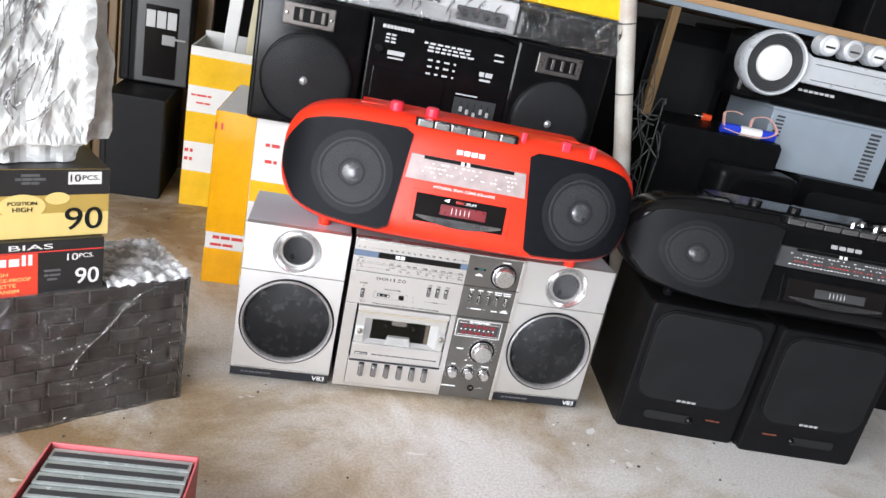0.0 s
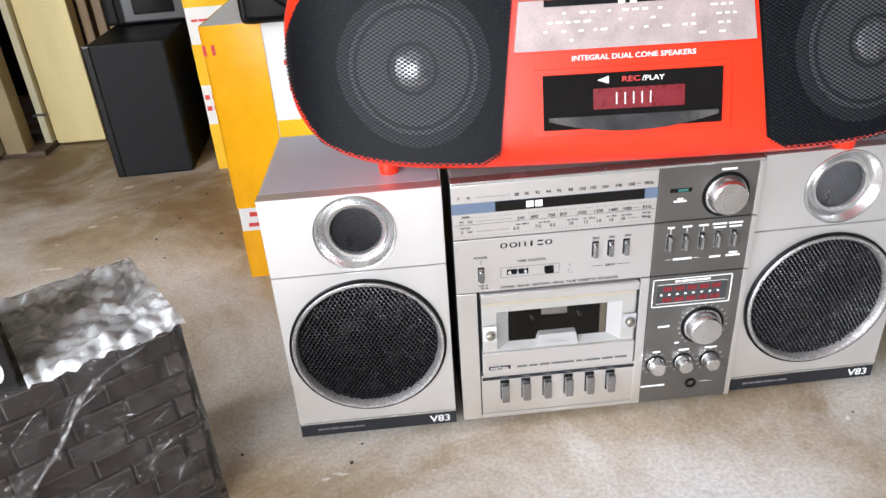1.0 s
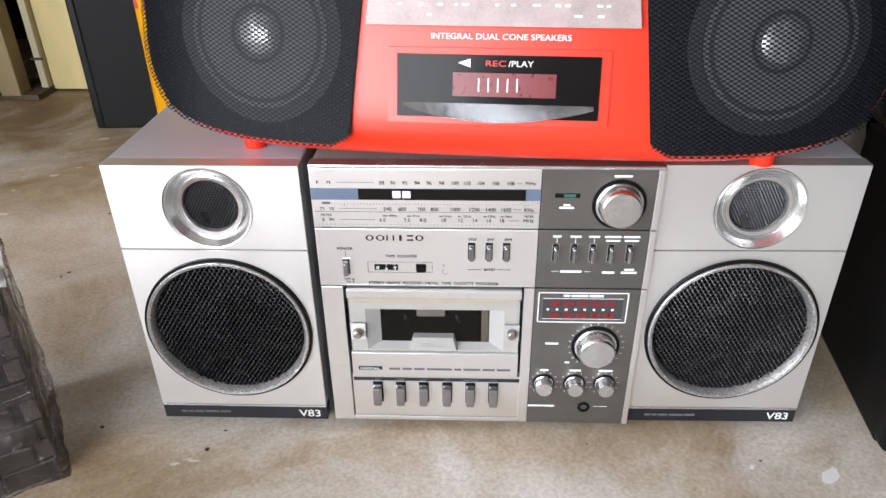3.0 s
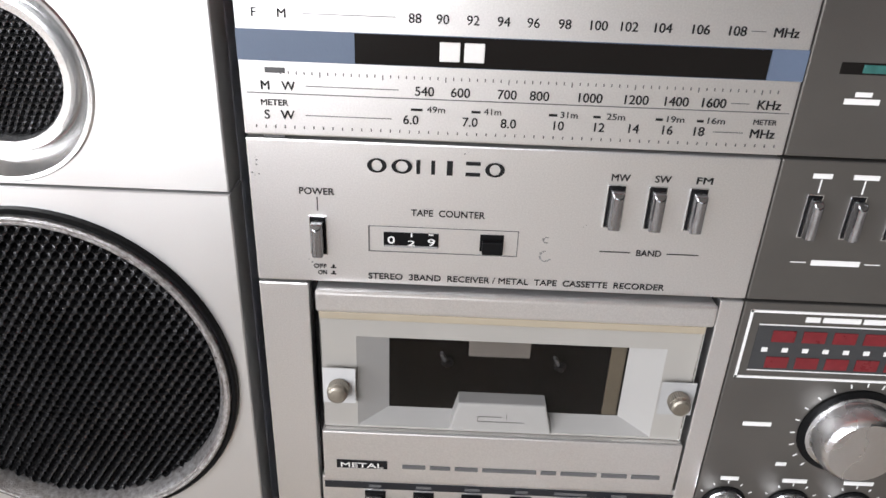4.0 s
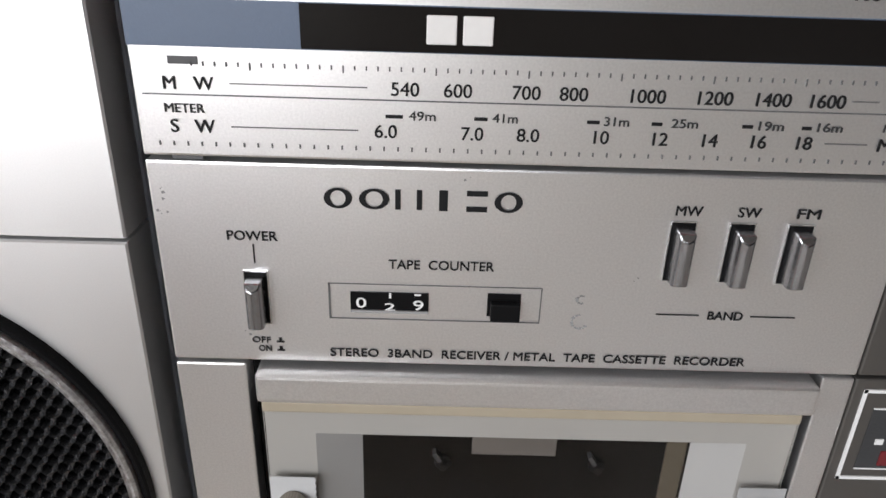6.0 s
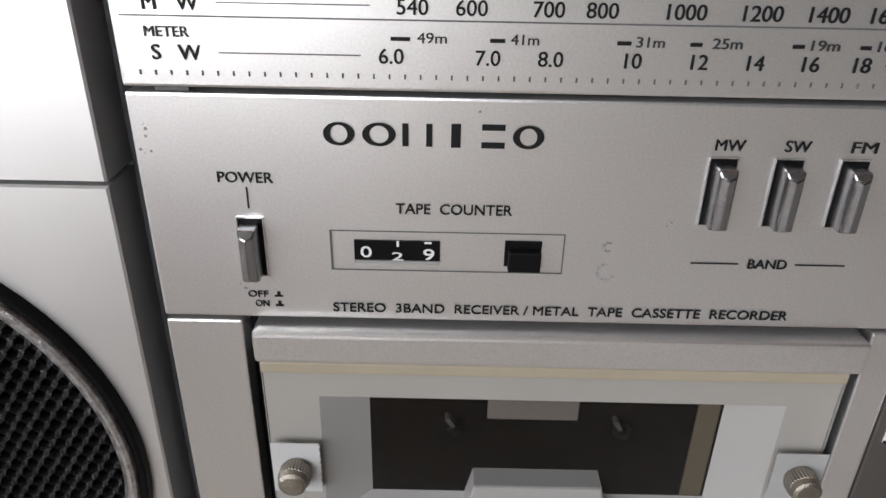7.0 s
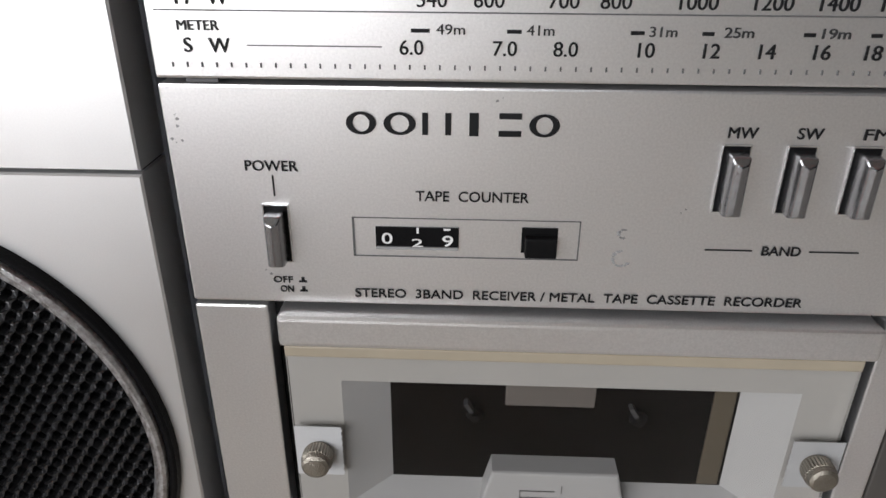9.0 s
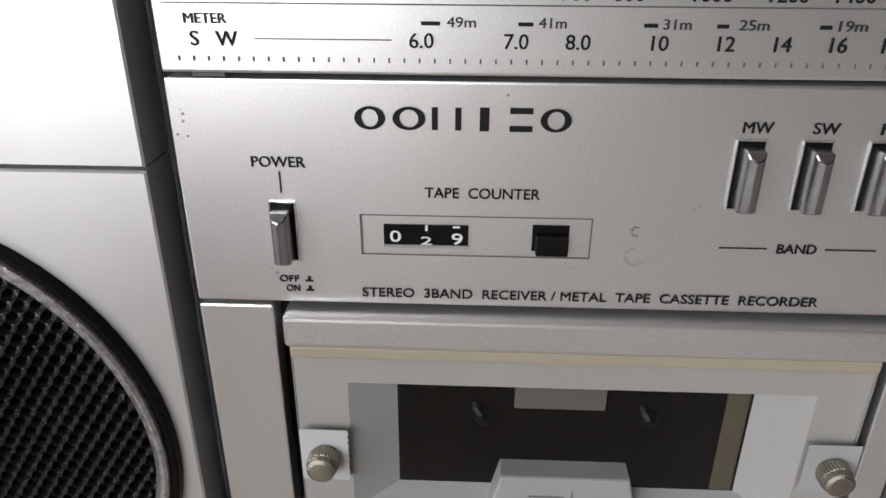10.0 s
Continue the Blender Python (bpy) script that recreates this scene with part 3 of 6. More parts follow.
def receiver():
    t = thing("cassette_receiver", pose(0, 0, 0), "silver and smoked-grey cassette receiver standing between its loudspeakers", "cassette recorder")
    mm = 0.001
    part("body", box(-0.1185, 0.1348, 0.006, 0.15, 0.006, 0.2465, 0.003), BODYDARK, t, "dark grey plastic body")
    part("top_cover", box(-0.1175, 0.1338, 0.012, 0.148, 0.2455, 0.2478, 0.001), MIDGREY, t, "grey top cover")
    part("top_lip", box(-0.1185, 0.1348, -0.0008, 0.012, 0.2462, 0.2488, 0.0008), ALU_EDGE, t, "bright lip along the top edge")
    for sx in (-0.1, 0.115):
        for yy in (0.02, 0.13):
            part("foot", box(sx - 0.008, sx + 0.008, yy - 0.008, yy + 0.008, 0, 0.0065, 0.001), BLACK, t)

    def panel(name, x0, x1, z0, z1, mat, label="", y=0.0, r=0.0006):
        return part(name, box(x0 * mm, x1 * mm, y, 0.0072, z0 * mm, z1 * mm, r), mat, t, label)
    scale = panel("tuning_panel", -118.3, 48.4, 198.4, 246, ALU, "satin aluminium tuning scale panel")
    ctrl = panel("control_panel", -118.3, 48.4, 147, 197.4, ALU, "satin aluminium control panel")
    up = panel("tuning_knob_panel", 48.8, 129.8, 198.4, 246, DARKALU, "smoked grey metal panel")
    mid = panel("function_panel", 48.8, 129.8, 147, 197.4, DARKALU, "smoked grey metal panel")
    low = panel("volume_panel", 48.8, 129.8, 8, 146, DARKALU, "smoked grey metal panel")
    for z0, z1 in ((198.4, 246), (147, 197.4), (8, 146)):
        panel("edge_strip", 130.1, 134.8, z0, z1, ALU, "", -0.0006)
    panel("left_column", -118.3, -101.2, 8, 146, ALU)
    panel("right_column", 40.3, 48.4, 8, 146, ALU)
    panel("foot_rail", -101, 42.4, 8, 12.2, ALU)
    keyp = panel("key_panel", -100.2, 41.6, 12.8, 57.6, ALU, "aluminium piano key panel", 0.0004)

    # --- tuning scale print
    y = 0.0
    part("scale_band", plate(None, -0.1183, 0.0484, 0.2213, 0.2304, y), BLUEBAND, scale, "slate-blue band across the scale")
    part("scale_window", plate(None, -0.0835, 0.0375, 0.2215, 0.2302, y, 0.0005), SMOKED, scale, "dark tuning window")
    for x0 in (-58.6, -51.4):
        part("pointer", box(x0 * mm, (x0 + 6) * mm, -0.0009, 0, 0.2231, 0.2287, 0.0003), OFFWHITE, scale, "white tuning pointer")
    fm = [("88", -66), ("90", -58), ("92", -49.3), ("94", -40.5), ("96", -32), ("98", -23), ("100", -13.2), ("102", -4.5), ("104", 5.2), ("106", 16), ("108", 26.5), ("MHz", 40.5)]
    mw = [("540", -62.8), ("600", -52), ("700", -38), ("800", -28.3), ("1000", -13), ("1200", 0.8), ("1400", 12.8), ("1600", 24), ("KHz", 40.5)]
    sw = [("6.0", -66.8), ("7.0", -48.7), ("8.0", -37), ("10", -21.6), ("12", -9.2), ("14", 1.3), ("16", 11.6), ("18", 21.2), ("MHz", 40.5)]
    def row(lst, z, h):
        return [(s, x * mm, z * mm, h * mm, 'C', None) for s, x in lst]
    words("fm_number", row(fm, 233.7, 2.7) + [("F", -0.1125, 0.2338, 0.0026, 'C', None), ("M", -0.1045, 0.2338, 0.0026, 'C', None)], y, INK, scale)
    words("mw_number", row(mw, 212.6, 2.8) + [("M", -0.1108, 0.2127, 0.0027, 'C', None), ("W", -0.1038, 0.2127, 0.0027, 'C', None)], y, INK, scale)
    words("sw_number", row(sw, 203.7, 2.8) + [("S", -0.1108, 0.2037, 0.0028, 'C', None), ("W", -0.1045, 0.2037, 0.0028, 'C', None)], y, INK, scale)
    words("metre_mark", [("METER", -0.1124, 0.2079, 0.0019, 'L', 0.0082), ("49m", -0.0592, 0.2076, 0.0019, 'C', 0.0055), ("41m", -0.0420, 0.2076, 0.0019, 'C', 0.0052), ("31m", -0.0188, 0.2076, 0.0019, 'C', 0.0052), ("25m", -0.0046, 0.2076, 0.0019, 'C', 0.0055), ("19m", 0.0135, 0.2076, 0.0019, 'C', 0.0052), ("16m", 0.0258, 0.2076, 0.0019, 'C', 0.0052), ("METER", 0.0405, 0.2079, 0.0016, 'C', 0.007)], y, METREINK, scale)
    bm = bmesh.new()
    for x, w in ((-65, 3.6), (-47, 2.8), (-23.6, 2.6), (-10.3, 2.2), (8.6, 2.2), (21, 2)):
        plate(bm, (x - w / 2) * mm, (x + w / 2) * mm, 0.2079, 0.2086, y)
    pieces("band_dash", bm, INK, scale)
    bm = bmesh.new()
    for z in (0.2115, 0.2200):
        if z < 0.215:
            plate(bm, -0.1165, 0.047, z, z + 0.00025, y)
    for z, x0, x1 in ((0.2350, -0.0985, -0.0715), (0.2140, -0.0985, -0.0705), (0.2050, -0.099, -0.0725), (0.2350, 0.0305, 0.0345), (0.2140, 0.029, 0.0345), (0.2050, 0.0255, 0.0345)):
        plate(bm, x0, x1, z, z + 0.0002, y)
    pieces("rule_line", bm, GREYINK, scale)
    bm = bmesh.new()
    for i in range(55):
        x = (-114.5 + 2.95 * i) * mm
        plate(bm, x, x + 0.00032, 0.2008, 0.2017, y)
    for i in range(64):
        x = (-106 + 2.35 * i) * mm
        tall = 0.0006 if i % 8 == 5 else 0
        plate(bm, x, x + 0.0003, 0.2175 - tall, 0.2184, y)
    tagged(part("tick_row", bm, GREYINK, scale), "", "", "", "stuff")
    bm = bmesh.new()
    bars(bm, -0.1075, 0.2178, 0.0016, [0.006], y)
    plate(bm, -0.1125, -0.106, 0.1976, 0.1983, 0.001)
    pieces("small_print", bm, GREYINK, scale)

    # --- control panel
    # maker's mark: plain dark shapes only
    bm = bmesh.new()
    z0, h = 0.1875, 0.0048
    def ring_mark(cx, w):
        own = bmesh.new()
        n = 28
        r1 = [own.verts.new((cx + w / 2 * math.cos(math.tau * i / n), -0.0003, z0 + h / 2 + h / 2 * math.sin(math.tau * i / n))) for i in range(n)]
        r2 = [own.verts.new((cx + (w / 2 - 0.0014) * math.cos(math.tau * i / n), -0.0003, z0 + h / 2 + (h / 2 - 0.0006) * math.sin(math.tau * i / n))) for i in range(n)]
        for i in range(n):
            own.faces.new((r1[i], r1[(i + 1) % n], r2[(i + 1) % n], r2[i]))
        merge(bm, own)
    ring_mark(-0.0773, 0.0062)
    ring_mark(-0.0694, 0.0066)
    for x0 in (-0.0648, -0.0601):
        plate(bm, x0, x0 + 0.0012, z0 + 0.0001, z0 + h - 0.0001, y)
    plate(bm, -0.0552, -0.0533, z0, z0 + h, y)
    for zz in (0.12, 0.88):
        plate(bm, -0.0492, -0.0446, z0 + zz * h - 0.0006, z0 + zz * h + 0.0006, y)
    ring_mark(-0.0400, 0.0062)
    pieces("maker_mark", bm, INK, ctrl, "row of plain dark raised marks")
    words("control_word", [
        ("POWER", -0.0968, 0.1792, 0.0023, 'C', 0.0112),
        ("TAPE  COUNTER", -0.0543, 0.1730, 0.0023, 'C', 0.0240),
        ("STEREO  3BAND  RECEIVER / METAL  TAPE  CASSETTE  RECORDER", -0.0302, 0.1490, 0.00225, 'C', 0.1005),
        ("MW", -0.0002, 0.1880, 0.0023, 'C', 0.0058), ("SW", 0.0131, 0.1880, 0.0023, 'C', 0.005), ("FM", 0.0262, 0.1880, 0.0023, 'C', 0.005),
        ("BAND", 0.0128, 0.1618, 0.0022, 'C', 0.0082),
        ("OFF", -0.0968, 0.1523, 0.0016, 'C', 0.0044), ("ON", -0.0961, 0.1499, 0.0016, 'C', 0.003)], y, INK, ctrl)
    bm = bmesh.new()
    plate(bm, -0.0969, -0.0966, 0.1735, 0.1782, y)
    plate(bm, -0.0035, 0.0066, 0.1627, 0.16295, y)
    plate(bm, 0.0188, 0.0293, 0.1627, 0.16295, y)
    for z in (0.1524, 0.1500):
        plate(bm, -0.0932, -0.0914, z, z + 0.0004, y)
        plate(bm, -0.0926, -0.0919, z, z + 0.0013, y)
    pieces("control_line", bm, INK, ctrl)
    # chips in the paint
    bm = bmesh.new()
    rnd = random.Random(4)
    for cx, cz, k in ((-100.5, 155, 2), (-115, 190, 5), (-116.5, 185, 4), (-50, 195, 2), (-10, 172, 2)):
        for _ in range(k):
            x, z, s = cx + rnd.gauss(0, 0.7), cz + rnd.gauss(0, 0.7), rnd.uniform(0.12, 0.42)
            own = bmesh.new()
            n = 6
            own.faces.new([own.verts.new(((x + s * rnd.uniform(0.4, 1.3) * math.cos(math.tau * i / n)) * mm, -0.00012, (z + s * rnd.uniform(0.4, 1.3) * math.sin(math.tau * i / n)) * mm)) for i in range(n)])
            merge(bm, own)
    for cx, cz, r0, a0, a1 in ((-21.4, 166.2, 1.0, 70, 290), (-21.2, 160.2, 1.9, 95, 330)):
        a_ = a0
        while a_ < a1:
            step, s = rnd.uniform(14, 34), rnd.uniform(0.25, 0.5)
            c0, s0 = math.cos(radians(a_)), math.sin(radians(a_))
            own = bmesh.new()
            own.faces.new([own.verts.new(((cx + r0 * c0 + s * rnd.uniform(0.5, 1.3) * math.cos(math.tau * i / 7)) * mm, -0.00014, (cz + r0 * s0 + s * rnd.uniform(0.4, 1.0) * math.sin(math.tau * i / 7)) * mm)) for i in range(7)])
            merge(bm, own)
            a_ += step
    tagged(part("paint_chips", bm, MIDGREY, ctrl, "small chips in the paint"), "", "", "", "stuff")

    def slot_button(cx, cz, w, h, parent, name):
        """Ridged metal push button standing out of a dark, bright-rimmed slot."""
        x0, x1, z0_, z1_ = (cx - w / 2) * mm, (cx + w / 2) * mm, (cz - h / 2) * mm, (cz + h / 2) * mm
        part("slot", box(x0, x1, -0.00025, 0.002, z0_, z1_), BLACK, parent)
        e = 0.00028
        bm = box(x0 - e, x1 + e, -0.0005, 0.0003, z1_, z1_ + e)
        box(x0 - e, x1 + e, -0.0005, 0.0003, z0_ - e, z0_, 0, bm)
        box(x0 - e, x0, -0.0005, 0.0003, z0_, z1_, 0, bm)
        box(x1, x1 + e, -0.0005, 0.0003, z0_, z1_, 0, bm)
        part("slot_rim", bm, ALU_EDGE, parent, "thin bright rim of the slot")
        bm = bmesh.new()
        hw = w * 0.36 * mm
        rings = []
        for y_, k, low, high in ((0.0, 1.0, 0.4, 0.9), (-0.0040, 1.0, 0.4, 1.2), (-0.0049, 0.72, 0.7, 2.4), (-0.0054, 0.0, 0.9, 2.9)):
            lo, hi = z0_ + low * mm, z1_ - high * mm
            rings.append([bm.verts.new((cx * mm + sx * hw * max(k, 0.02), y_, z)) for sx, z in ((-1, lo), (1, lo), (1, hi), (-1, hi))])
        for a, q in zip(rings, rings[1:]):
            for i in range(4):
                bm.faces.new((a[i], q[i], q[(i + 1) % 4], a[(i + 1) % 4]))
        bm.faces.new(rings[-1])
        bmesh.ops.bevel(bm, geom=bm.edges[:], offset=0.0002, segments=1, affect='EDGES')
        return part(name, bm, KEYMETAL, parent, "small ridged metal push button")
    slot_button(-96.8, 164.6, 5.2, 13.4, ctrl, "power_button")
    for x in (-0.9, 12.2, 25.2):
        slot_button(x, 179.2, 5.4, 14.4, ctrl, "band_button")
    # tape counter; thin grey plates draw the shadow lines of its shallow recess
    bm = bmesh.new()
    for x0, x1, z0_, z1_ in ((-80.3, -79.85, 159.5, 168.9), (-80.2, -30.7, 168.75, 168.9), (-80.2, -30.7, 159.5, 159.7), (-30.95, -30.7, 159.8, 168.7)):
        plate(bm, x0 * mm, x1 * mm, z0_ * mm, z1_ * mm, y)
    pieces("counter_recess_shadow", bm, GREYINK, ctrl)
    cw = part("counter_window", plate(None, -0.0752, -0.0570, 0.1621, 0.1668, y, 0.0004), BLACK, ctrl, "black counter window reading 029")
    words("counter_digit", [("0", -0.0727, 0.1629, 0.0026, 'C', 0.0023), ("2", -0.0660, 0.16230, 0.0019, 'C', 0.0024), ("9", -0.0594, 0.1625, 0.0026, 'C', 0.0023)], -0.0004, WHITEINK, cw)
    bm = bmesh.new()
    plate(bm, -0.0662, -0.0657, 0.1655, 0.1668, -0.0004)
    plate(bm, -0.0603, -0.0588, 0.1663, 0.1667, -0.0004)
    pieces("digit_edge", bm, WHITEINK, cw)
    part("window_lip", box(-0.0752, -0.0570, -0.0009, 0.0, 0.1616, 0.1622, 0.0001), MIDGREY, cw)
    part("slot", box(-0.0433, -0.0355, -0.0003, 0.002, 0.1612, 0.1672), BLACK, ctrl)
    part("counter_reset", box(-0.0426, -0.0357, -0.0026, 0, 0.1609, 0.1655, 0.0004), BLACK, ctrl, "square black reset button")

    # --- cassette door
    d = part("door_lip", box(-0.0984, 0.0386, -0.0042, 0.006, 0.1372, 0.1455, 0.0013, None, 3), ALU, t, "aluminium lip over the cassette door")
    bm = box(-0.0986, 0.0382, -0.0030, 0.006, 0.0588, 0.0838, 0.0008)
    lower = part("door_foot", bm, ALU, t, "lower part of the cassette door")
    part("door_well", box(-0.1012, 0.0402, 0.0068, 0.0074, 0.058, 0.1462), BLACK, t)
    # backing plate with sloping tray behind the acrylic
    bm = bmesh.new()
    def quad(*vs):
        bm.faces.new([bm.verts.new(v) for v in vs])
    O = (-0.0980, 0.0376, 0.0840, 0.1370)
    A = (-0.0852, 0.0258, 0.0850, 0.1252)
    yf, yb = -0.0002, 0.0064
    quad((O[0], yf, O[2]), (O[1], yf, O[2]), (A[1], yf, A[2]), (A[0], yf, A[2]))
    quad((O[0], yf, O[3]), (O[1], yf, O[3]), (A[1], yf, A[3]), (A[0], yf, A[3]))
    quad((O[0], yf, O[2]), (A[0], yf, A[2]), (A[0], yf, A[3]), (O[0], yf, O[3]))
    quad((O[1], yf, O[2]), (A[1], yf, A[2]), (A[1], yf, A[3]), (O[1], yf, O[3]))
    part("door_face", bm, DOORGREY, t, "off-white cassette door face")
    I = (-0.0732, 0.0134, 0.0898, 0.1250)
    bm = bmesh.new()
    quad((A[0], yf, A[2]), (A[1], yf, A[2]), (I[1], yb, I[2]), (I[0], yb, I[2]))
    quad((A[0], yf, A[2]), (I[0], yb, I[2]), (I[0], yb, I[3]), (A[0], yf, A[3]))
    quad((A[1], yf, A[2]), (I[1], yb, I[2]), (I[1], yb, I[3]), (A[1], yf, A[3]))
    quad((A[0], yf, A[3]), (A[1], yf, A[3]), (I[1], yb, I[3]), (I[0], yb, I[3]))
    part("door_tray", bm, TRAYGREY, t, "sloping light grey surround of the window")
    win = part("cassette_window", box(I[0] - 0.0005, I[1] + 0.0005, 0.0060, 0.0067, I[2] - 0.0005, I[3]), SMOKED, t, "dark smoked cassette window")
    part("tan_edge", plate(None, 0.0078, 0.0132, 0.0902, 0.1250, 0.0060, 0.0004), material("tan_film", (0.085, 0.07, 0.05), 0.4), win)
    for x in (-0.0522, -0.0104):
        sp = part("spindle", lathe(x, 0.1120, [(0, -0.0030), (0.0011, -0.0030), (0.0014, -0.0024), (0.0018, -0.0012), (0.0024, -0.0008), (0.0026, 0.0010)], 20, y=0.0058), SHINY, win, "glossy black drive spindle", 40)
        blade = part("spindle_blade", box(-0.0006, 0.0006, -0.0022, 0.0006, 0.0006, 0.0046, 0.0002), GROOVE, sp, "dark spindle blade")
        blade.matrix_basis = Matrix.Translation((x, 0.0058, 0.1120)) @ Matrix.Rotation(radians(-32), 4, 'Y')
    part("window_tab", box(-0.0445, -0.0218, 0.0052, 0.0066, 0.1148, 0.1250, 0.0003), material("brown_grey_tab", (0.12, 0.108, 0.1), 0.4), win)
    bm = prism([(-0.0508, 0.0846), (-0.0116, 0.0846), (-0.0148, 0.0978), (-0.0474, 0.0978)], -0.0008, 0.0064, 0.0007)
    head = part("tape_head_cover", bm, TRAYGREY, t, "light grey tape head cover")
    bm = bmesh.new()
    plate(bm, -0.0400, -0.0225, 0.0895, 0.0897, -0.0008)
    plate(bm, -0.0400, -0.0310, 0.0918, 0.0920, -0.0008)
    plate(bm, -0.0292, -0.0290, 0.0915, 0.0938, -0.0008)
    plate(bm, -0.0400, -0.0398, 0.0895, 0.0920, -0.0008)
    part("cover_lines", bm, GREYINK, head)
    pane = part("acrylic_pane", box(-0.0976, 0.0364, -0.0028, -0.0012, 0.0842, 0.1364, 0.0004), ACRYLIC, t, "clear acrylic pane of the cassette door")
    pane.visible_shadow = False
    part("pane_edge", box(-0.0976, 0.0364, -0.0030, -0.0011, 0.1338, 0.1368, 0.0004), AMBER, t, "yellowed top edge of the pane")
    for x, z in ((-0.0914, 0.1050), (0.0318, 0.1058)):
        own = bmesh.new()
        n = 60
        prof = [(0.0, -0.0092), (0.0026, -0.0091), (0.0034, -0.0086), (0.0036, -0.0072), (0.0037, -0.0069), (0.0037, -0.0040), (0.0034, -0.0036), (0.0034, -0.0026)]
        rings = []
        for k, (r, yy) in enumerate(prof):
            if r == 0:
                rings.append([own.verts.new((x, yy, z))])
            else:
                rings.append([own.verts.new((x + (r + (0.00022 if (i % 2 and k in (4, 5)) else 0)) * math.cos(math.tau * i / n), yy, z + (r + (0.00022 if (i % 2 and k in (4, 5)) else 0)) * math.sin(math.tau * i / n))) for i in range(n)])
        for a, q in zip(rings, rings[1:]):
            for i in range(n):
                j = (i + 1) % n
                own.faces.new((a[0], q[i], q[j]) if len(a) == 1 else (a[i], q[i], q[j], a[j]))
        part("thumbscrew", own, BRASS, t, "knurled thumbscrew of dull metal")
    # tape squares with zigzag-cut edge under the screws
    def zigzag(x0, x1, z0_, z1_):
        n = 16
        pts = []
        for i in range(n + 1):
            z = z0_ + (z1_ - z0_) * i / n
            pts.append((x1 + (0.0004 if i % 2 else 0), z))
        pts += [(x0, z1_), (x0, z0_)]
        return pts
    bm = prism(zigzag(-0.0973, -0.0856, 0.0975, 0.1130), -0.0031, -0.0029)
    part("tape_patch", bm, LIGHTGREY, t, "whitish sticky tape patch")
    bm = prism([(-x - 0.0586, z) for x, z in zigzag(-0.0965, -0.0842, 0.0985, 0.1130)], -0.0031, -0.0029)
    part("tape_patch", bm, material("translucent_tape", (0.36, 0.36, 0.36), 0.4), t, "translucent sticky tape patch")
    part("metal_tag", plate(None, -0.0935, -0.0738, 0.0658, 0.0697, -0.0030), INK, lower)
    words("metal_word", [("METAL", -0.0836, 0.0665, 0.0023, 'C', 0.0165)], -0.0033, OFFWHITE, lower)
    bm = bmesh.new()
    bars(bm, -0.018, 0.0664, 0.0019, [0.009, 0.008, 0.009, 0.021, 0.006, 0.014, 0.010, 0.011], -0.0030, 0.9)
    pieces("small_print", bm, GREYINK, lower)
    # --- piano keys
    part("key_strip", plate(None, -0.0992, 0.0406, 0.0518, 0.0552, 0.0004), NAVY, keyp)
    bm = bmesh.new()
    for x, w in ((-79, 5), (-59.5, 6), (-40, 6), (-20.2, 5), (-0.5, 13), (18.8, 6)):
        plate(bm, (x - w / 2) * mm, (x + w / 2) * mm, 0.0529, 0.0542, 0.0001)
    pieces("key_print", bm, GREYINK, keyp)
    for x in (-79, -59.5, -40, -20.2, -0.5, 18.8):
        part("slot", box((x - 4.2) * mm, (x + 4.2) * mm, 0.0001, 0.003, 0.0285, 0.0506), BLACK, keyp)
        k = part("piano_key", box((x - 3.6) * mm, (x + 3.4) * mm, -0.0080, 0.002, 0.0305, 0.0488, 0.0012), KEYMETAL, keyp, "grey metal piano key")
    # --- smoked panels
    def knob(x, z, r, l, parent, name="knob"):
        prof = [(0, -l), (r * 0.86, -l), (r * 0.93, -l + 0.0008), (r, -l + 0.003), (r * 1.03, -0.002), (r * 1.12, -0.0016), (r * 1.12, 0)]
        k = part(name, lathe(x, z, prof, 48), KNOB, parent, "turned bright metal knob", 30)
        part("skirt", lathe(x, z, [(r * 1.3, 0.0003), (r * 1.28, -0.0008), (r * 1.1, -0.001)], 40), BLACK, k, "", 30)
        return k
    tk = knob(0.1050, 0.2190, 0.0152, 0.0112, up, "tuning_knob")
    part("tuning_lens", box(0.0585, 0.0765, -0.0003, 0.001, 0.2240, 0.2275, 0.0003), SMOKED, up)
    part("lamp_lens", box(0.0650, 0.0735, -0.0005, 0.001, 0.2245, 0.2270, 0.0002), GREENLED, up, "small green lamp lens")
    bm = bmesh.new()
    bars(bm, 0.0675, 0.2175, 0.0014, [0.005], 0)
    bars(bm, 0.0675, 0.2152, 0.0017, [0.0105], 0)
    bars(bm, 0.1055, 0.2402, 0.0017, [0.0125], 0)
    pieces("panel_print", bm, WHITEINK, up)
    bm = bmesh.new()
    for i, x in enumerate((62.5, 76.2, 90, 103.6, 117.3)):
        slot_button(x - 0.6, 178.6, 4.6, 14.6, mid, "function_button")
        w = (0.006, 0.008, 0.008, 0.012, 0.012)[i]
        plate(bm, x * mm - w / 2, x * mm + w / 2, 0.1915, 0.1931, 0)
        if i > 2:
            plate(bm, x * mm - 0.005, x * mm + 0.0055, 0.1883, 0.1898, 0)
        else:
            plate(bm, x * mm - 0.0002, x * mm + 0.0002, 0.1867, 0.1912, 0)
    plate(bm, 0.0600, 0.0650, 0.1618, 0.1621, 0)
    plate(bm, 0.0845, 0.0895, 0.1618, 0.1621, 0)
    bars(bm, 0.0748, 0.1610, 0.0019, [0.016], 0)
    bars(bm, 0.1030, 0.1605, 0.0018, [0.0095], 0)
    bars(bm, 0.1185, 0.1632, 0.0016, [0.0075], 0)
    bars(bm, 0.1185, 0.1605, 0.0018, [0.012], 0)
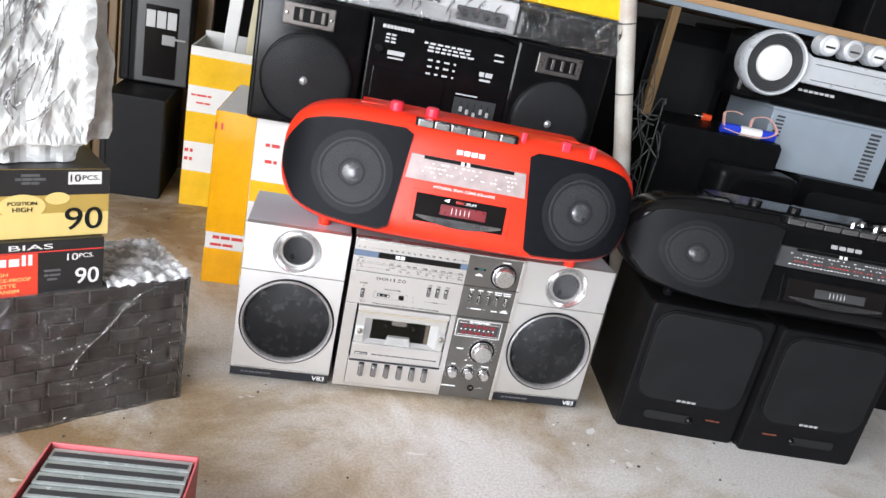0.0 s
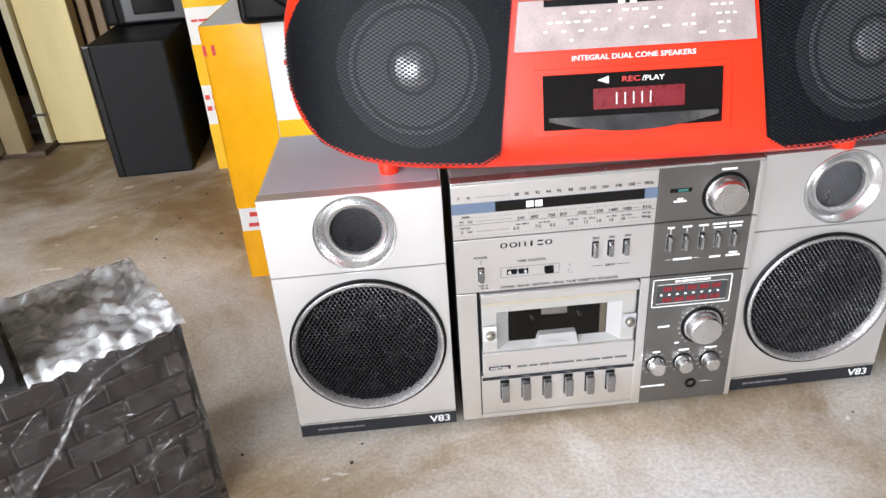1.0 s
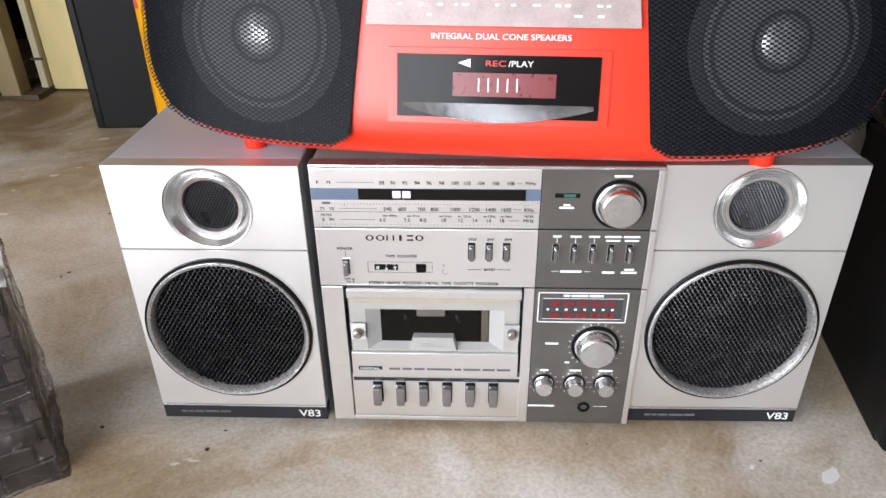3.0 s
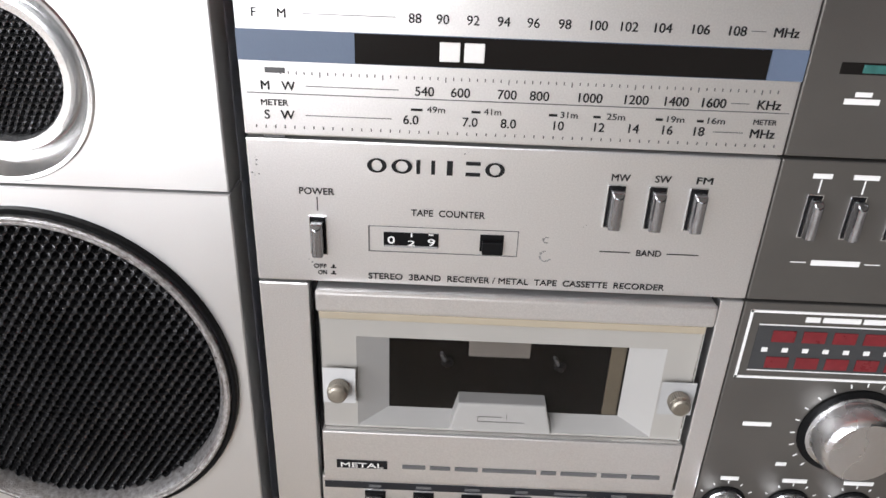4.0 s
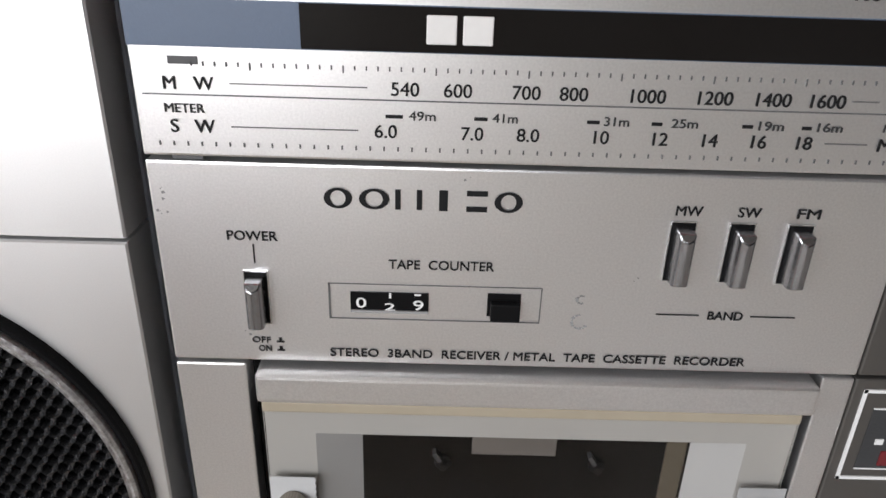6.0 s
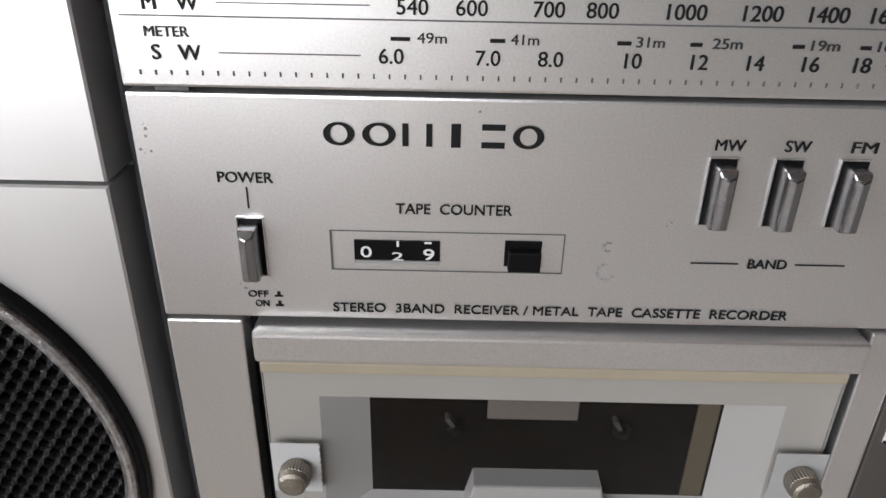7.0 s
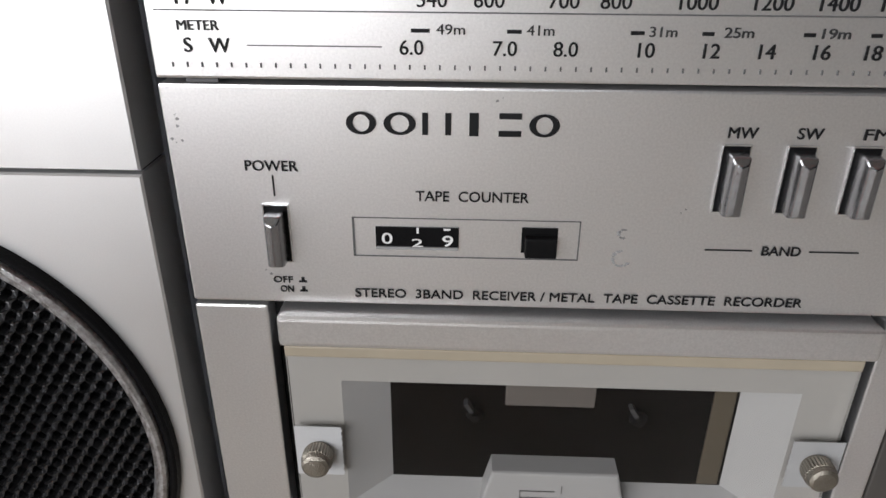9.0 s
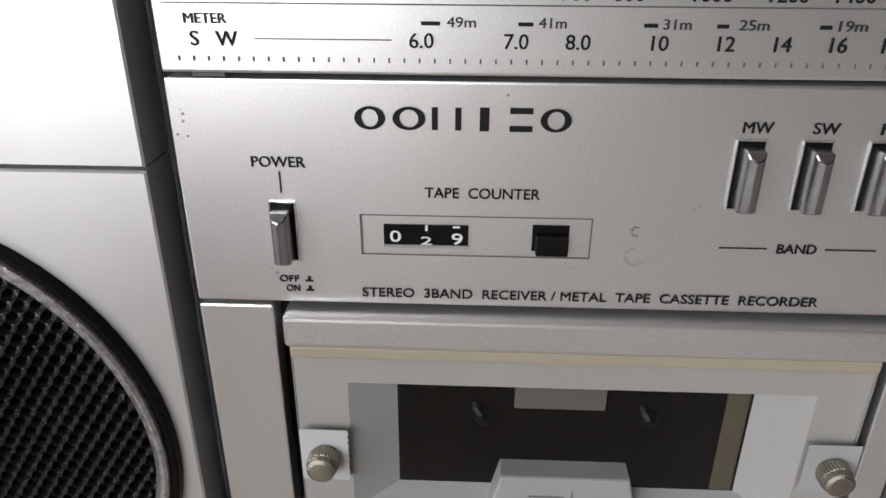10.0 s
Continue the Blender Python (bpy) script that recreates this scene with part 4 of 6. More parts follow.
    pieces("panel_print", bm, WHITEINK, mid)
    # level meter
    bm = bmesh.new()
    fx0, fx1, fz0, fz1 = 0.0515, 0.1215, 0.1145, 0.1430
    for x0, x1, z0_, z1_ in ((fx0, fx1, fz1 - 0.0009, fz1), (fx0, fx1, fz0, fz0 + 0.0009), (fx0, fx0 + 0.0009, fz0, fz1), (fx1 - 0.0009, fx1, fz0, fz1)):
        plate(bm, x0, x1, z0_, z1_, 0, 0.0004)
    plate(bm, fx0 + 0.004, fx1 - 0.004, 0.1370, 0.1374, 0)
    plate(bm, fx0 + 0.004, fx1 - 0.004, 0.1178, 0.1182, 0)
    bars(bm, 0.0865, 0.1388, 0.0020, [0.005, 0.013, 0.011], 0, 0.5)
    part("meter_frame", bm, WHITEINK, low, "white-framed signal meter")
    part("meter_window", plate(None, fx0 + 0.004, fx1 - 0.004, 0.1183, 0.1369, 0, 0.0002), GROOVE, low)
    bm = bmesh.new()
    for z in (0.1304, 0.1194):
        for i in range(5):
            x = 0.0610 + 0.0107 * i
            plate(bm, x, x + 0.0080, z, z + 0.0046, -0.0003)
    pieces("meter_lamp", bm, REDLED, low, "rows of dull red meter lamps")
    bm = bmesh.new()
    for i in range(8):
        x = 0.0585 + 0.0072 * i
        plate(bm, x, x + 0.0020, 0.1262, 0.1279, -0.0003)
    pieces("meter_print", bm, WHITEINK, low)
    vk = knob(0.1000, 0.0915, 0.0150, 0.0120, low, "volume_knob")
    bm = bmesh.new()
    bars(bm, 0.0648, 0.0925, 0.0018, [0.0105], 0)
    def ticks(cx, cz, r0, r1, n):
        for i in range(n):
            a = radians(-50 + 280 * i / (n - 1))
            own = bmesh.new()
            c, s = math.cos(a), math.sin(a)
            w = 0.0003
            own.faces.new([own.verts.new((cx + rr * c + ss * w * -s, -0.0002, cz + rr * s + ss * w * c)) for rr, ss in ((r0, -1), (r1, -1), (r1, 1), (r0, 1))])
            merge(bm, own)
    ticks(0.1005, 0.0915, 0.0208, 0.0226, 19)
    for x, w in ((0.0605, 0.007), (0.0860, 0.0095), (0.1110, 0.0115)):
        bars(bm, x, 0.0650, 0.0018, [w], 0)
        ticks(x, 0.0525, 0.0108, 0.0122, 11)
    bars(bm, 0.0785, 0.0735, 0.0016, [0.004], 0)
    bars(bm, 0.0600, 0.0262, 0.0018, [0.013, 0.009], 0, 0.3)
    plate(bm, 0.1040, 0.1160, 0.0270, 0.0273, 0)
    pieces("panel_print", bm, WHITEINK, low)
    for x in (0.0605, 0.0860, 0.1110):
        knob(x, 0.0525, 0.0070, 0.0105, low, "tone_knob")
    part("headphone_socket", lathe(0.0960, 0.0265, [(0.0052, 0), (0.0050, -0.0014), (0.0034, -0.0016), (0.0030, 0.0), (0.0029, 0.004), (0, 0.004)], 28), BLACK, low, "black headphone socket", 35)
    return t


receiver()

# ---- portable stereos of the rounded kind ----
def bow_section():
    pts = [(0.120, 0.012), (-0.006, 0.009), (-0.030, 0.018), (-0.036, 0.036), (-0.020, 0.097), (-0.004, 0.158), (0.008, 0.173), (0.03, 0.181), (0.088, 0.179), (0.116, 0.168), (0.122, 0.15), (0.124, 0.03)]
    for _ in range(2):
        out = []
        for i, p in enumerate(pts):
            q = pts[(i + 1) % len(pts)]
            out += [(p[0] * 0.75 + q[0] * 0.25, p[1] * 0.75 + q[1] * 0.25), (p[0] * 0.25 + q[0] * 0.75, p[1] * 0.25 + q[1] * 0.75)]
        pts = out
    return pts


YC, ZC = 0.05, 0.093


def bulge(x, half):
    e = min(0.9995, abs(x) / half)
    return (1 - e ** 3.4) ** 0.36 if e > 0 else 1.0, (1 - e ** 6) ** 0.38


def on_front(x, z, half, off=0.0):
    """A point of the leaning front: z as it is in the middle section."""
    k, kz = bulge(x, half)
    y0 = -0.036 + 0.032 * (z - 0.036) / 0.122
    return Vector((x, YC + k * (y0 - YC) - off, ZC + kz * (z - ZC)))


def front_patch(half, outline, off, thick, nx=24, nz=10):
    """Patch on the front. outline(s) gives x0, x1 at the height share s; heights run z0..z1."""
    z0, z1, xs = outline
    bm = bmesh.new()
    grids = []
    for o in ((off, off - thick) if thick else (off,)):
        g = []
        for j in range(nz + 1):
            s = j / nz
            x0, x1 = xs(s)
            g.append([bm.verts.new(on_front(x0 + (x1 - x0) * i / nx, z0 + (z1 - z0) * s, half, o)) for i in range(nx + 1)])
        grids.append(g)
    for g in grids:
        for j in range(nz):
            for i in range(nx):
                bm.faces.new((g[j][i], g[j][i + 1], g[j + 1][i + 1], g[j + 1][i]))
    if not thick:
        return bm
    f, b = grids
    for i in range(nx):
        bm.faces.new((f[0][i], f[0][i + 1], b[0][i + 1], b[0][i]))
        bm.faces.new((f[nz][i], f[nz][i + 1], b[nz][i + 1], b[nz][i]))
    for j in range(nz):
        bm.faces.new((f[j][0], f[j + 1][0], b[j + 1][0], b[j][0]))
        bm.faces.new((f[j][nx], f[j + 1][nx], b[j + 1][nx], b[j][nx]))
    return bm


def disc_on_front(cx, z, r, half, off, bm=None, inner=0.0, n=40, push=0.0):
    own = bmesh.new()
    steps = 6
    c = own.verts.new(on_front(cx, z, half, off + push)) if inner == 0 else None
    prev = None
    for k in range(1 if inner == 0 else 0, steps + 1):
        rr = inner + (r - inner) * k / steps
        f = 1 - (k / steps) ** 2
        ring = [own.verts.new(on_front(cx + rr * math.cos(math.tau * i / n), z + rr * math.sin(math.tau * i / n), half, off + push * f)) for i in range(n)]
        for i in range(n):
            j = (i + 1) % n
            if prev is None:
                if c:
                    own.faces.new((c, ring[i], ring[j]))
            else:
                own.faces.new((prev[i], ring[i], ring[j], prev[j]))
        prev = ring
    return merge(bm, own)


def rounded_stereo(m, half, body_mat, label, red):
    t = thing("portable_stereo", m, label, "boombox")
    sec = bow_section()
    bm = bmesh.new()
    n = 56
    rings = []
    for i in range(n + 1):
        a = -math.pi / 2 + math.pi * i / n
        x = half * 0.9995 * math.sin(a)
        k, kz = bulge(x, half)
        rings.append([bm.verts.new((x, YC + k * (y - YC), ZC + kz * (z - ZC))) for y, z in sec])
    for a, q in zip(rings, rings[1:]):
        for i in range(len(sec)):
            bm.faces.new((a[i], q[i], q[(i + 1) % len(sec)], a[(i + 1) % len(sec)]))
    bm.faces.new(rings[0])
    bm.faces.new(rings[-1])
    body = part("case", bm, body_mat, t, "", 60)
    w, wx = half * (0.63 if red else 0.71), 0.006
    for s in (-1, 1):
        z0, z1 = 0.026, 0.163
        def xs(q, s=s):
            inner = (0.094 - 0.015 * q) * half / 0.25
            # rounded corners: inner ones tight, outer ones follow the end of the case
            e = abs(2 * q - 1)
            outer = half * (0.992 - 0.10 * e ** 4)
            inner += 0.012 * max(0, e - 0.93) / 0.07
            return (s * inner, s * outer)
        g = part("grille", front_patch(half, (z0, z1, xs), 0.0065, 0.0, 30, 26), GRILLE if red else GRILLE2, t, "black perforated speaker grille", 60)
        g2 = part("grille_back", front_patch(half, (z0, z1, xs), 0.0012, 0.002, 30, 20), BLACK, t, "", 60)
        part("speaker_cone", disc_on_front(s * w + wx, 0.093, 0.047, half, 0.0022), CONE, t, "grey paper cone behind the grille", 60)
        part("cone_surround", disc_on_front(s * w + wx, 0.093, 0.056, half, 0.0018, None, 0.0475), GROOVE, t, "", 60)
        part("cone_ridge", disc_on_front(s * w + wx, 0.093, 0.0435, half, 0.0026, None, 0.0405), GROOVE, t, "", 60)
        part("cone_ridge", disc_on_front(s * w + wx, 0.093, 0.0185, half, 0.0026, None, 0.0160), GROOVE, t, "", 60)
        part("dust_cap", disc_on_front(s * w + wx, 0.093, 0.0125, half, 0.0026, None, 0.0, 28, 0.0028), CAP, t, "shiny silver dust cap", 60)
    for s in (-1, 1):
        for yy in (0.02, 0.1):
            part("foot", lathe(0, 0, [(0, -0.006), (0.008, -0.006), (0.0085, 0), (0.0085, 0.006), (0, 0.006)], 16), body_mat, t).matrix_basis = Matrix.Translation((s * half * 0.715, yy, 0.006)) @ Matrix.Rotation(radians(90), 4, 'X')
    sc = half / 0.25
    # dial
    dial = part("dial_strip", front_patch(half, (0.101, 0.1335, lambda q: (-0.0815 * sc + 0.004 * q, 0.0815 * sc - 0.004 * q)), 0.005, 0.006, 16, 2), DIAL if red else DARKDIAL, t, "silvery tuning dial strip" if red else "dark tuning dial strip")
    part("dial_slit", front_patch(half, (0.1292, 0.1335, lambda q: (-0.061 * sc, 0.061 * sc)), 0.0056, 0.002, 12, 1), BLACK, dial)
    for x in (-0.012, -0.004):
        part("pointer", front_patch(half, (0.1290, 0.1337, lambda q, x=x: (x, x + 0.0045)), 0.0066, 0.002, 1, 1), OFFWHITE, dial)
    rnd = random.Random(5)
    for r_ in range(4):
        z = 0.1240 - 0.0058 * r_
        x = -0.068 * sc
        while x < 0.066 * sc:
            wd_ = rnd.uniform(0.002, 0.005)
            if rnd.random() < (0.5 if red else 0.8):
                own = bmesh.new()
                own.faces.new([own.verts.new(on_front(xx, zz, half, 0.0053)) for xx, zz in ((x, z), (x + wd_, z), (x + wd_, z + 0.0013), (x, z + 0.0013))])
                part("dial_mark", own, REDINK if not red and r_ == 2 else WHITEINK, dial)
            x += wd_ + 0.0025
    # cassette bay with a smile-shaped handle
    part("bay_rim", front_patch(half, (0.0425, 0.0875, lambda q: (-0.0685 * sc, 0.0665 * sc)), 0.0012, 0.002, 14, 6), body_mat, t, "", 60)
    win = part("cassette_window", front_patch(half, (0.0465, 0.0838, lambda q: (-0.0625 * sc, 0.0605 * sc)), 0.0022, 0.002, 14, 5), SMOKED, t, "dark cassette window")
    # on the red stereo this inset is coloured for the window's red glow
    part("window_inset", front_patch(half, (0.0595, 0.0735, lambda q: (-0.028 * sc, 0.0345 * sc)), 0.0026, 0.001, 6, 2), REDLED if red else GROOVE, win, "dull red inset coloured for the glow in the window")
    bm = bmesh.new()
    for i in range(5):
        x = -0.013 + 0.006 * i
        own = bmesh.new()
        own.faces.new([own.verts.new(on_front(xx, zz, half, 0.0031)) for xx, zz in ((x, 0.0625), (x + 0.0009, 0.0625), (x + 0.0009, 0.0705), (x, 0.0705))])
        merge(bm, own)
    pieces("reel_mark", bm, OFFWHITE, win)
    nx = 18
    bm = bmesh.new()
    va, vb = [], []
    for i in range(nx + 1):
        x = (-0.059 + 0.1165 * i / nx) * sc
        q = 1 - (2 * i / nx - 1) ** 2
        va.append(bm.verts.new(on_front(x, 0.0555, half, 0.0035)))
        vb.append(bm.verts.new(on_front(x, 0.0535 - 0.0085 * q, half, 0.0055)))
    for i in range(nx):
        bm.faces.new((va[i], va[i + 1], vb[i + 1], vb[i]))
    part("bay_handle", bm, KEYMETAL, t, "grey smile-shaped door handle")

    def on_face(items, mat, name, off, parent):
        bm = letters(items, 0.0)
        for v in bm.verts:
            v.co = on_front(v.co.x, v.co.z, half, off - v.co.y)
        return part(name, bm, mat, parent)
    if red:
        on_face([("INTEGRAL DUAL CONE SPEAKERS", 0.0, 0.0925, 0.0034, 'C', 0.0865)], WHITEINK, "printed_word", 0.0004, t)
        on_face([("/PLAY", 0.0055, 0.0775, 0.0034, 'L', 0.0155)], WHITEINK, "play_word", 0.0024, win)
        on_face([("REC", -0.0085, 0.0775, 0.0034, 'L', 0.0125)], REDINK, "rec_word", 0.0024, win)
        bm = bmesh.new()
        for x, z in ((-0.026, 0.0792),):
            own = bmesh.new()
            own.faces.new([own.verts.new(on_front(xx, zz, half, 0.0027)) for xx, zz in ((x, z), (x + 0.008, z + 0.0026), (x + 0.008, z - 0.0026))])
            merge(bm, own)
        part("arrow_mark", bm, WHITEINK, win)
    # maker's mark as four plain blocks
    bm = bmesh.new()
    for i in range(4):
        x = (-0.0195 + 0.0100 * i) * sc
        own = bmesh.new()
        own.faces.new([own.verts.new(on_front(xx, zz, half, 0.0010)) for xx, zz in ((x, 0.1415), (x + 0.0082 * sc, 0.1415), (x + 0.0082 * sc, 0.1478), (x, 0.1478))])
        merge(bm, own)
    pieces("maker_mark", bm, WHITEINK if red else MIDGREY, t, "four plain pale blocks")
    # keys along the top edge
    for i in range(6):
        x = (-0.077 + 0.0222 * i) * sc
        part("piano_key", box(x, x + 0.0210 * sc, -0.002, 0.016, 0.168, 0.1785, 0.002), KEYMETAL, t, "shiny grey tape key")
    part("key_recess", box(-0.080 * sc, 0.060 * sc, 0.001, 0.018, 0.168, 0.1782, 0.002), BLACK, t)
    for x, w_ in ((-0.107, 0.019), (-0.058, 0.019), (0.068, 0.007), (0.128, 0.012), (0.166, 0.008)):
        x *= sc
        if w_ > 0.015:
            part("top_knob", lathe(0, 0, [(0, -0.011), (w_ * 0.4, -0.011), (w_ * 0.5, -0.009), (w_ * 0.5, 0.004)], 24), PINKRED if red else SHINY, t, "round knob on the top", 40).matrix_basis = Matrix.Translation((x, 0.034, 0.180)) @ Matrix.Rotation(radians(-90), 4, 'X')
            continue
        part("top_button", box(x - w_ / 2, x + w_ / 2, 0.008, 0.02, 0.165, 0.1850 - (0.002 if abs(x) > 0.11 else 0), 0.002), PINKRED if red else SHINY, t)
    if not red:
        for i in range(8):
            x = (0.01 + 0.0145 * i) * sc
            part("top_stud", lathe(0, 0, [(0, -0.009), (0.004, -0.008), (0.006, -0.004), (0.0062, 0.004)], 16), CHROME, t, "small chrome push stud", 50).matrix_basis = Matrix.Translation((x, 0.018 + 0.006 * (i % 2), 0.181)) @ Matrix.Rotation(radians(-90), 4, 'X')
        part("top_plate", box(-half * 0.55, half * 0.7, 0.014, 0.07, 0.172, 0.1815, 0.004), SHINY, t, "glossy top plate")
    part("top_ridge", box(-half * 0.62, half * 0.62, 0.045, 0.09, 0.174, 0.1805, 0.003), body_mat, t)
    return t


rounded_stereo(pose(0.0170, 0.004, 0.2478, 0, 0, -4.5), 0.258, RED, "bright red portable stereo with black grilles standing on silver stereo", True)


# ---- black bookshelf speakers ----
def black_speaker(m, mirror):
    t = thing("bookshelf_speaker", m, "black plastic bookshelf speaker with rounded mesh grille", "speaker", "black bookshelf speakers")
    W, H, D = 0.0990, 0.222, 0.20
    part("cabinet", box(-W, W, 0.012, D, 0.0, H - 0.003, 0.004), VINYL, t, "black vinyl cabinet")
    part("front_panel", prism(rrect(0, H / 2, 2 * W, H, 0.008), 0.0, 0.016, 0.004), BLACK, t)
    part("grille_rim", prism(rrect(0, 0.1365, 0.178, 0.158, 0.032, 8), -0.0028, 0.001, 0.002), BLACK, t)
    part("grille", prism(rrect(0, 0.1365, 0.170, 0.150, 0.029, 8), -0.0048, -0.0027, 0.0015), MESHGREY, t, "dark grey mesh grille")
    part("bass_port", prism(rrect(-0.02 * mirror, 0.031, 0.078, 0.014, 0.006), -0.0008, 0.001), BODYDARK, t, "slot-shaped bass port")
    part("port_bead", lathe(0.016 * mirror, 0.031, [(0, -0.007), (0.004, -0.0055), (0.006, 0.0)], 20), SHINY, t, "", 60)
    bm = bmesh.new()
    for i in range(4):
        plate(bm, -0.016 + 0.0082 * i, -0.0095 + 0.0082 * i, 0.0630, 0.0668, -0.0049)
    pieces("maker_mark", bm, MIDGREY, t, "four plain silvery blocks")
    bm = bmesh.new()
    bars(bm, 0.055 * mirror, 0.0355, 0.0028, [0.007, 0.008, 0.007], -0.0006, 0.3)
    pieces("small_print", bm, material("rust_print", (0.14, 0.04, 0.02), 0.5), t)
    return t


MESHGREY = material("dark_mesh_cloth", (0.009, 0.0093, 0.0102), 0.5, 0, 0.25, 18, 0.08, 900, 0.1, spec=0.16)
black_speaker(pose(0.4390, -0.033, 0, 0, 0, -7), 1)
black_speaker(pose(0.6390, -0.066, 0, 0, 0, -5), -1)
bb = rounded_stereo(pose(0.612, -0.022, 0.2222, 0, 0, -5) @ Matrix.Diagonal((1, 1, 0.9, 1)), 0.330, SHINY, "glossy black portable stereo standing on two bookshelf speakers", False)


# ---- wrapped cassette stack ----
def wrapped_block():
    t = thing("wrapped_cassette_stack", pose(-0.334, -0.062, 0, 0, 0, 33.5), "stack of dark cassette cases wrapped in clear film", "cassettes")
    L, D, H = 0.34, 0.125, 0.178
    part("core", box(-L + 0.004, -0.004, 0.004, D - 0.004, 0.0, H - 0.004), TAPECASE, t)
    rnd = random.Random(11)
    rows = 9
    rh = H / rows
    def case_mesh(w, h, d):
        me = bpy.data.meshes.new("cassette_case")
        bm = box(-w / 2, w / 2, -d / 2, d / 2, -h / 2, h / 2, 0.001, None, 1)
        bm.to_mesh(me)
        bm.free()
        me.materials.append(TAPECASE)
        me.materials.append(CASEEDGE)
        for p in me.polygons:
            if p.area < 0.0002 and abs(p.normal.y) < 0.98:
                p.material_index = 1
        return me
    front = case_mesh(0.0370, rh - 0.0014, 0.012)
    side = case_mesh(0.0395, rh - 0.0016, 0.012)
    def put(me, m):
        ob = new("cassette_case", me)
        ob.parent = t
        ob.matrix_basis = m
    for r in range(rows):
        z = rh * (r + 0.5)
        for i in range(8):
            x = -0.0200 - 0.0385 * i - (0.0, 0.012, 0.005, 0.016)[r % 4]
            put(front, pose(x + rnd.uniform(-0.0008, 0.0008), 0.005 + rnd.uniform(-0.0012, 0.0012), z, 0, 0, rnd.uniform(-0.6, 0.6)))
        for i in range(3):
            put(side, pose(-0.005 + rnd.uniform(-0.001, 0.001), 0.021 + 0.0415 * i, z, 0, 0, 90))
    me = case_mesh(0.0655, 0.040, 0.012)
    for i in range(5):
        for j in range(3):
            put(me, pose(-0.034 - 0.068 * i, 0.021 + 0.0415 * j, H - 0.005, 90))
    # loose crumpled film
    bm = bmesh.new()
    bmesh.ops.create_cube(bm, size=1, matrix=Matrix.Translation((-L / 2, D / 2, H / 2 + 0.002)) @ Matrix.Diagonal((L + 0.012, D + 0.012, H + 0.006, 1)))
    bmesh.ops.subdivide_edges(bm, edges=bm.edges[:], cuts=42, use_grid_fill=True)
    for v in bm.verts:
        q = v.co
        a = noise.noise(q * 22) * 0.0035 + abs(noise.noise(Vector((q.x * 60 + q.z * 25, q.y * 60, q.z * 40 - q.x * 20)))) * 0.004
        d = (q - Vector((-L / 2, D / 2, H / 2)))
        d.x /= L
        d.y /= D
        d.z /= H
        ax = max(range(3), key=lambda k: abs(d[k]))
        nrm = Vector((0, 0, 0))
        nrm[ax] = 1 if d[ax] > 0 else -1
        v.co = q + nrm * (a - 0.001)
        v.co.z = max(v.co.z, 0.0004)
    f = part("film", bm, FILM, t, "crumpled clear plastic film")
    for p in f.data.polygons:
        p.use_smooth = True
    f.visible_shadow = False
    bm = bmesh.new()
    n = 40
    g = [[bm.verts.new((-0.097 + 0.107 * i / n, -0.007 + 0.140 * j / n, H + 0.003 + 0.010 * abs(noise.noise(Vector((i * 0.17, j * 0.23, 2.0)))) + 0.003 * noise.noise(Vector((i * 0.5, j * 0.8, 5.0))))) for j in range(n + 1)] for i in range(n + 1)]
    for i in range(n):
        for j in range(n):
            bm.faces.new((g[i][j], g[i + 1][j], g[i + 1][j + 1], g[i][j + 1]))
    tf = part("top_film", bm, FILMTOP, t, "bunched bluish film over the top", 180)
    tf.visible_shadow = False
    # fine stretched streaks in the film
    for k in range(22):
        x, z = rnd.uniform(-0.32, -0.03), rnd.uniform(0.02, 0.15)
        dx, dz = rnd.uniform(0.015, 0.06), rnd.uniform(-0.008, 0.03)
        pp = smooth_path([(x, -0.007, z), (x + dx * 0.5, -0.0085, z + dz * 0.6), (x + dx, -0.007, z + dz)], 4)
        part("film_streak", tube(pp, [0.0001 + 0.00028 * math.sin(math.pi * i / (len(pp) - 1)) for i in range(len(pp))], 5), FILMFOLD, t)
    # bunched folds of film on top and down one corner
    for k, pts in enumerate((((-0.07, -0.004, 0.160), (-0.09, -0.006, 0.130), (-0.12, -0.006, 0.100), (-0.135, -0.005, 0.075)), ((-0.02, -0.003, 0.176), (-0.06, -0.006, 0.165), (-0.1, -0.006, 0.12)), ((-0.2, -0.004, 0.17), (-0.23, -0.006, 0.13), (-0.25, -0.006, 0.1)), ((0.005, 0.03, 0.17), (0.006, 0.06, 0.13), (0.006, 0.09, 0.06)))):
        pp = smooth_path(pts, 6)
        part("film_fold", tube(pp, [0.0005 + 0.0009 * abs(math.sin(i * 1.3)) for i in range(len(pp))], 6), FILMFOLD, t)
    return t


FILMTOP = glass("bunched_top_film", (0.93, 0.97, 1.0), 0.9, 0.28, 0.3, 40, 1.3)
FILMFOLD = glass("bunched_film", (0.95, 0.95, 0.95), 0.62, 0.18, 0.8, 120)
wrapped_block()


# ---- cassette cartons on the stack ----
def carton(m, L, D, H, mat, label, group="cassette cartons"):
    t = thing("cassette_carton", m, label, "carton", group)
    part("box", box(-L, 0, 0, D, 0, H, 0.0012), mat, t)
    return t


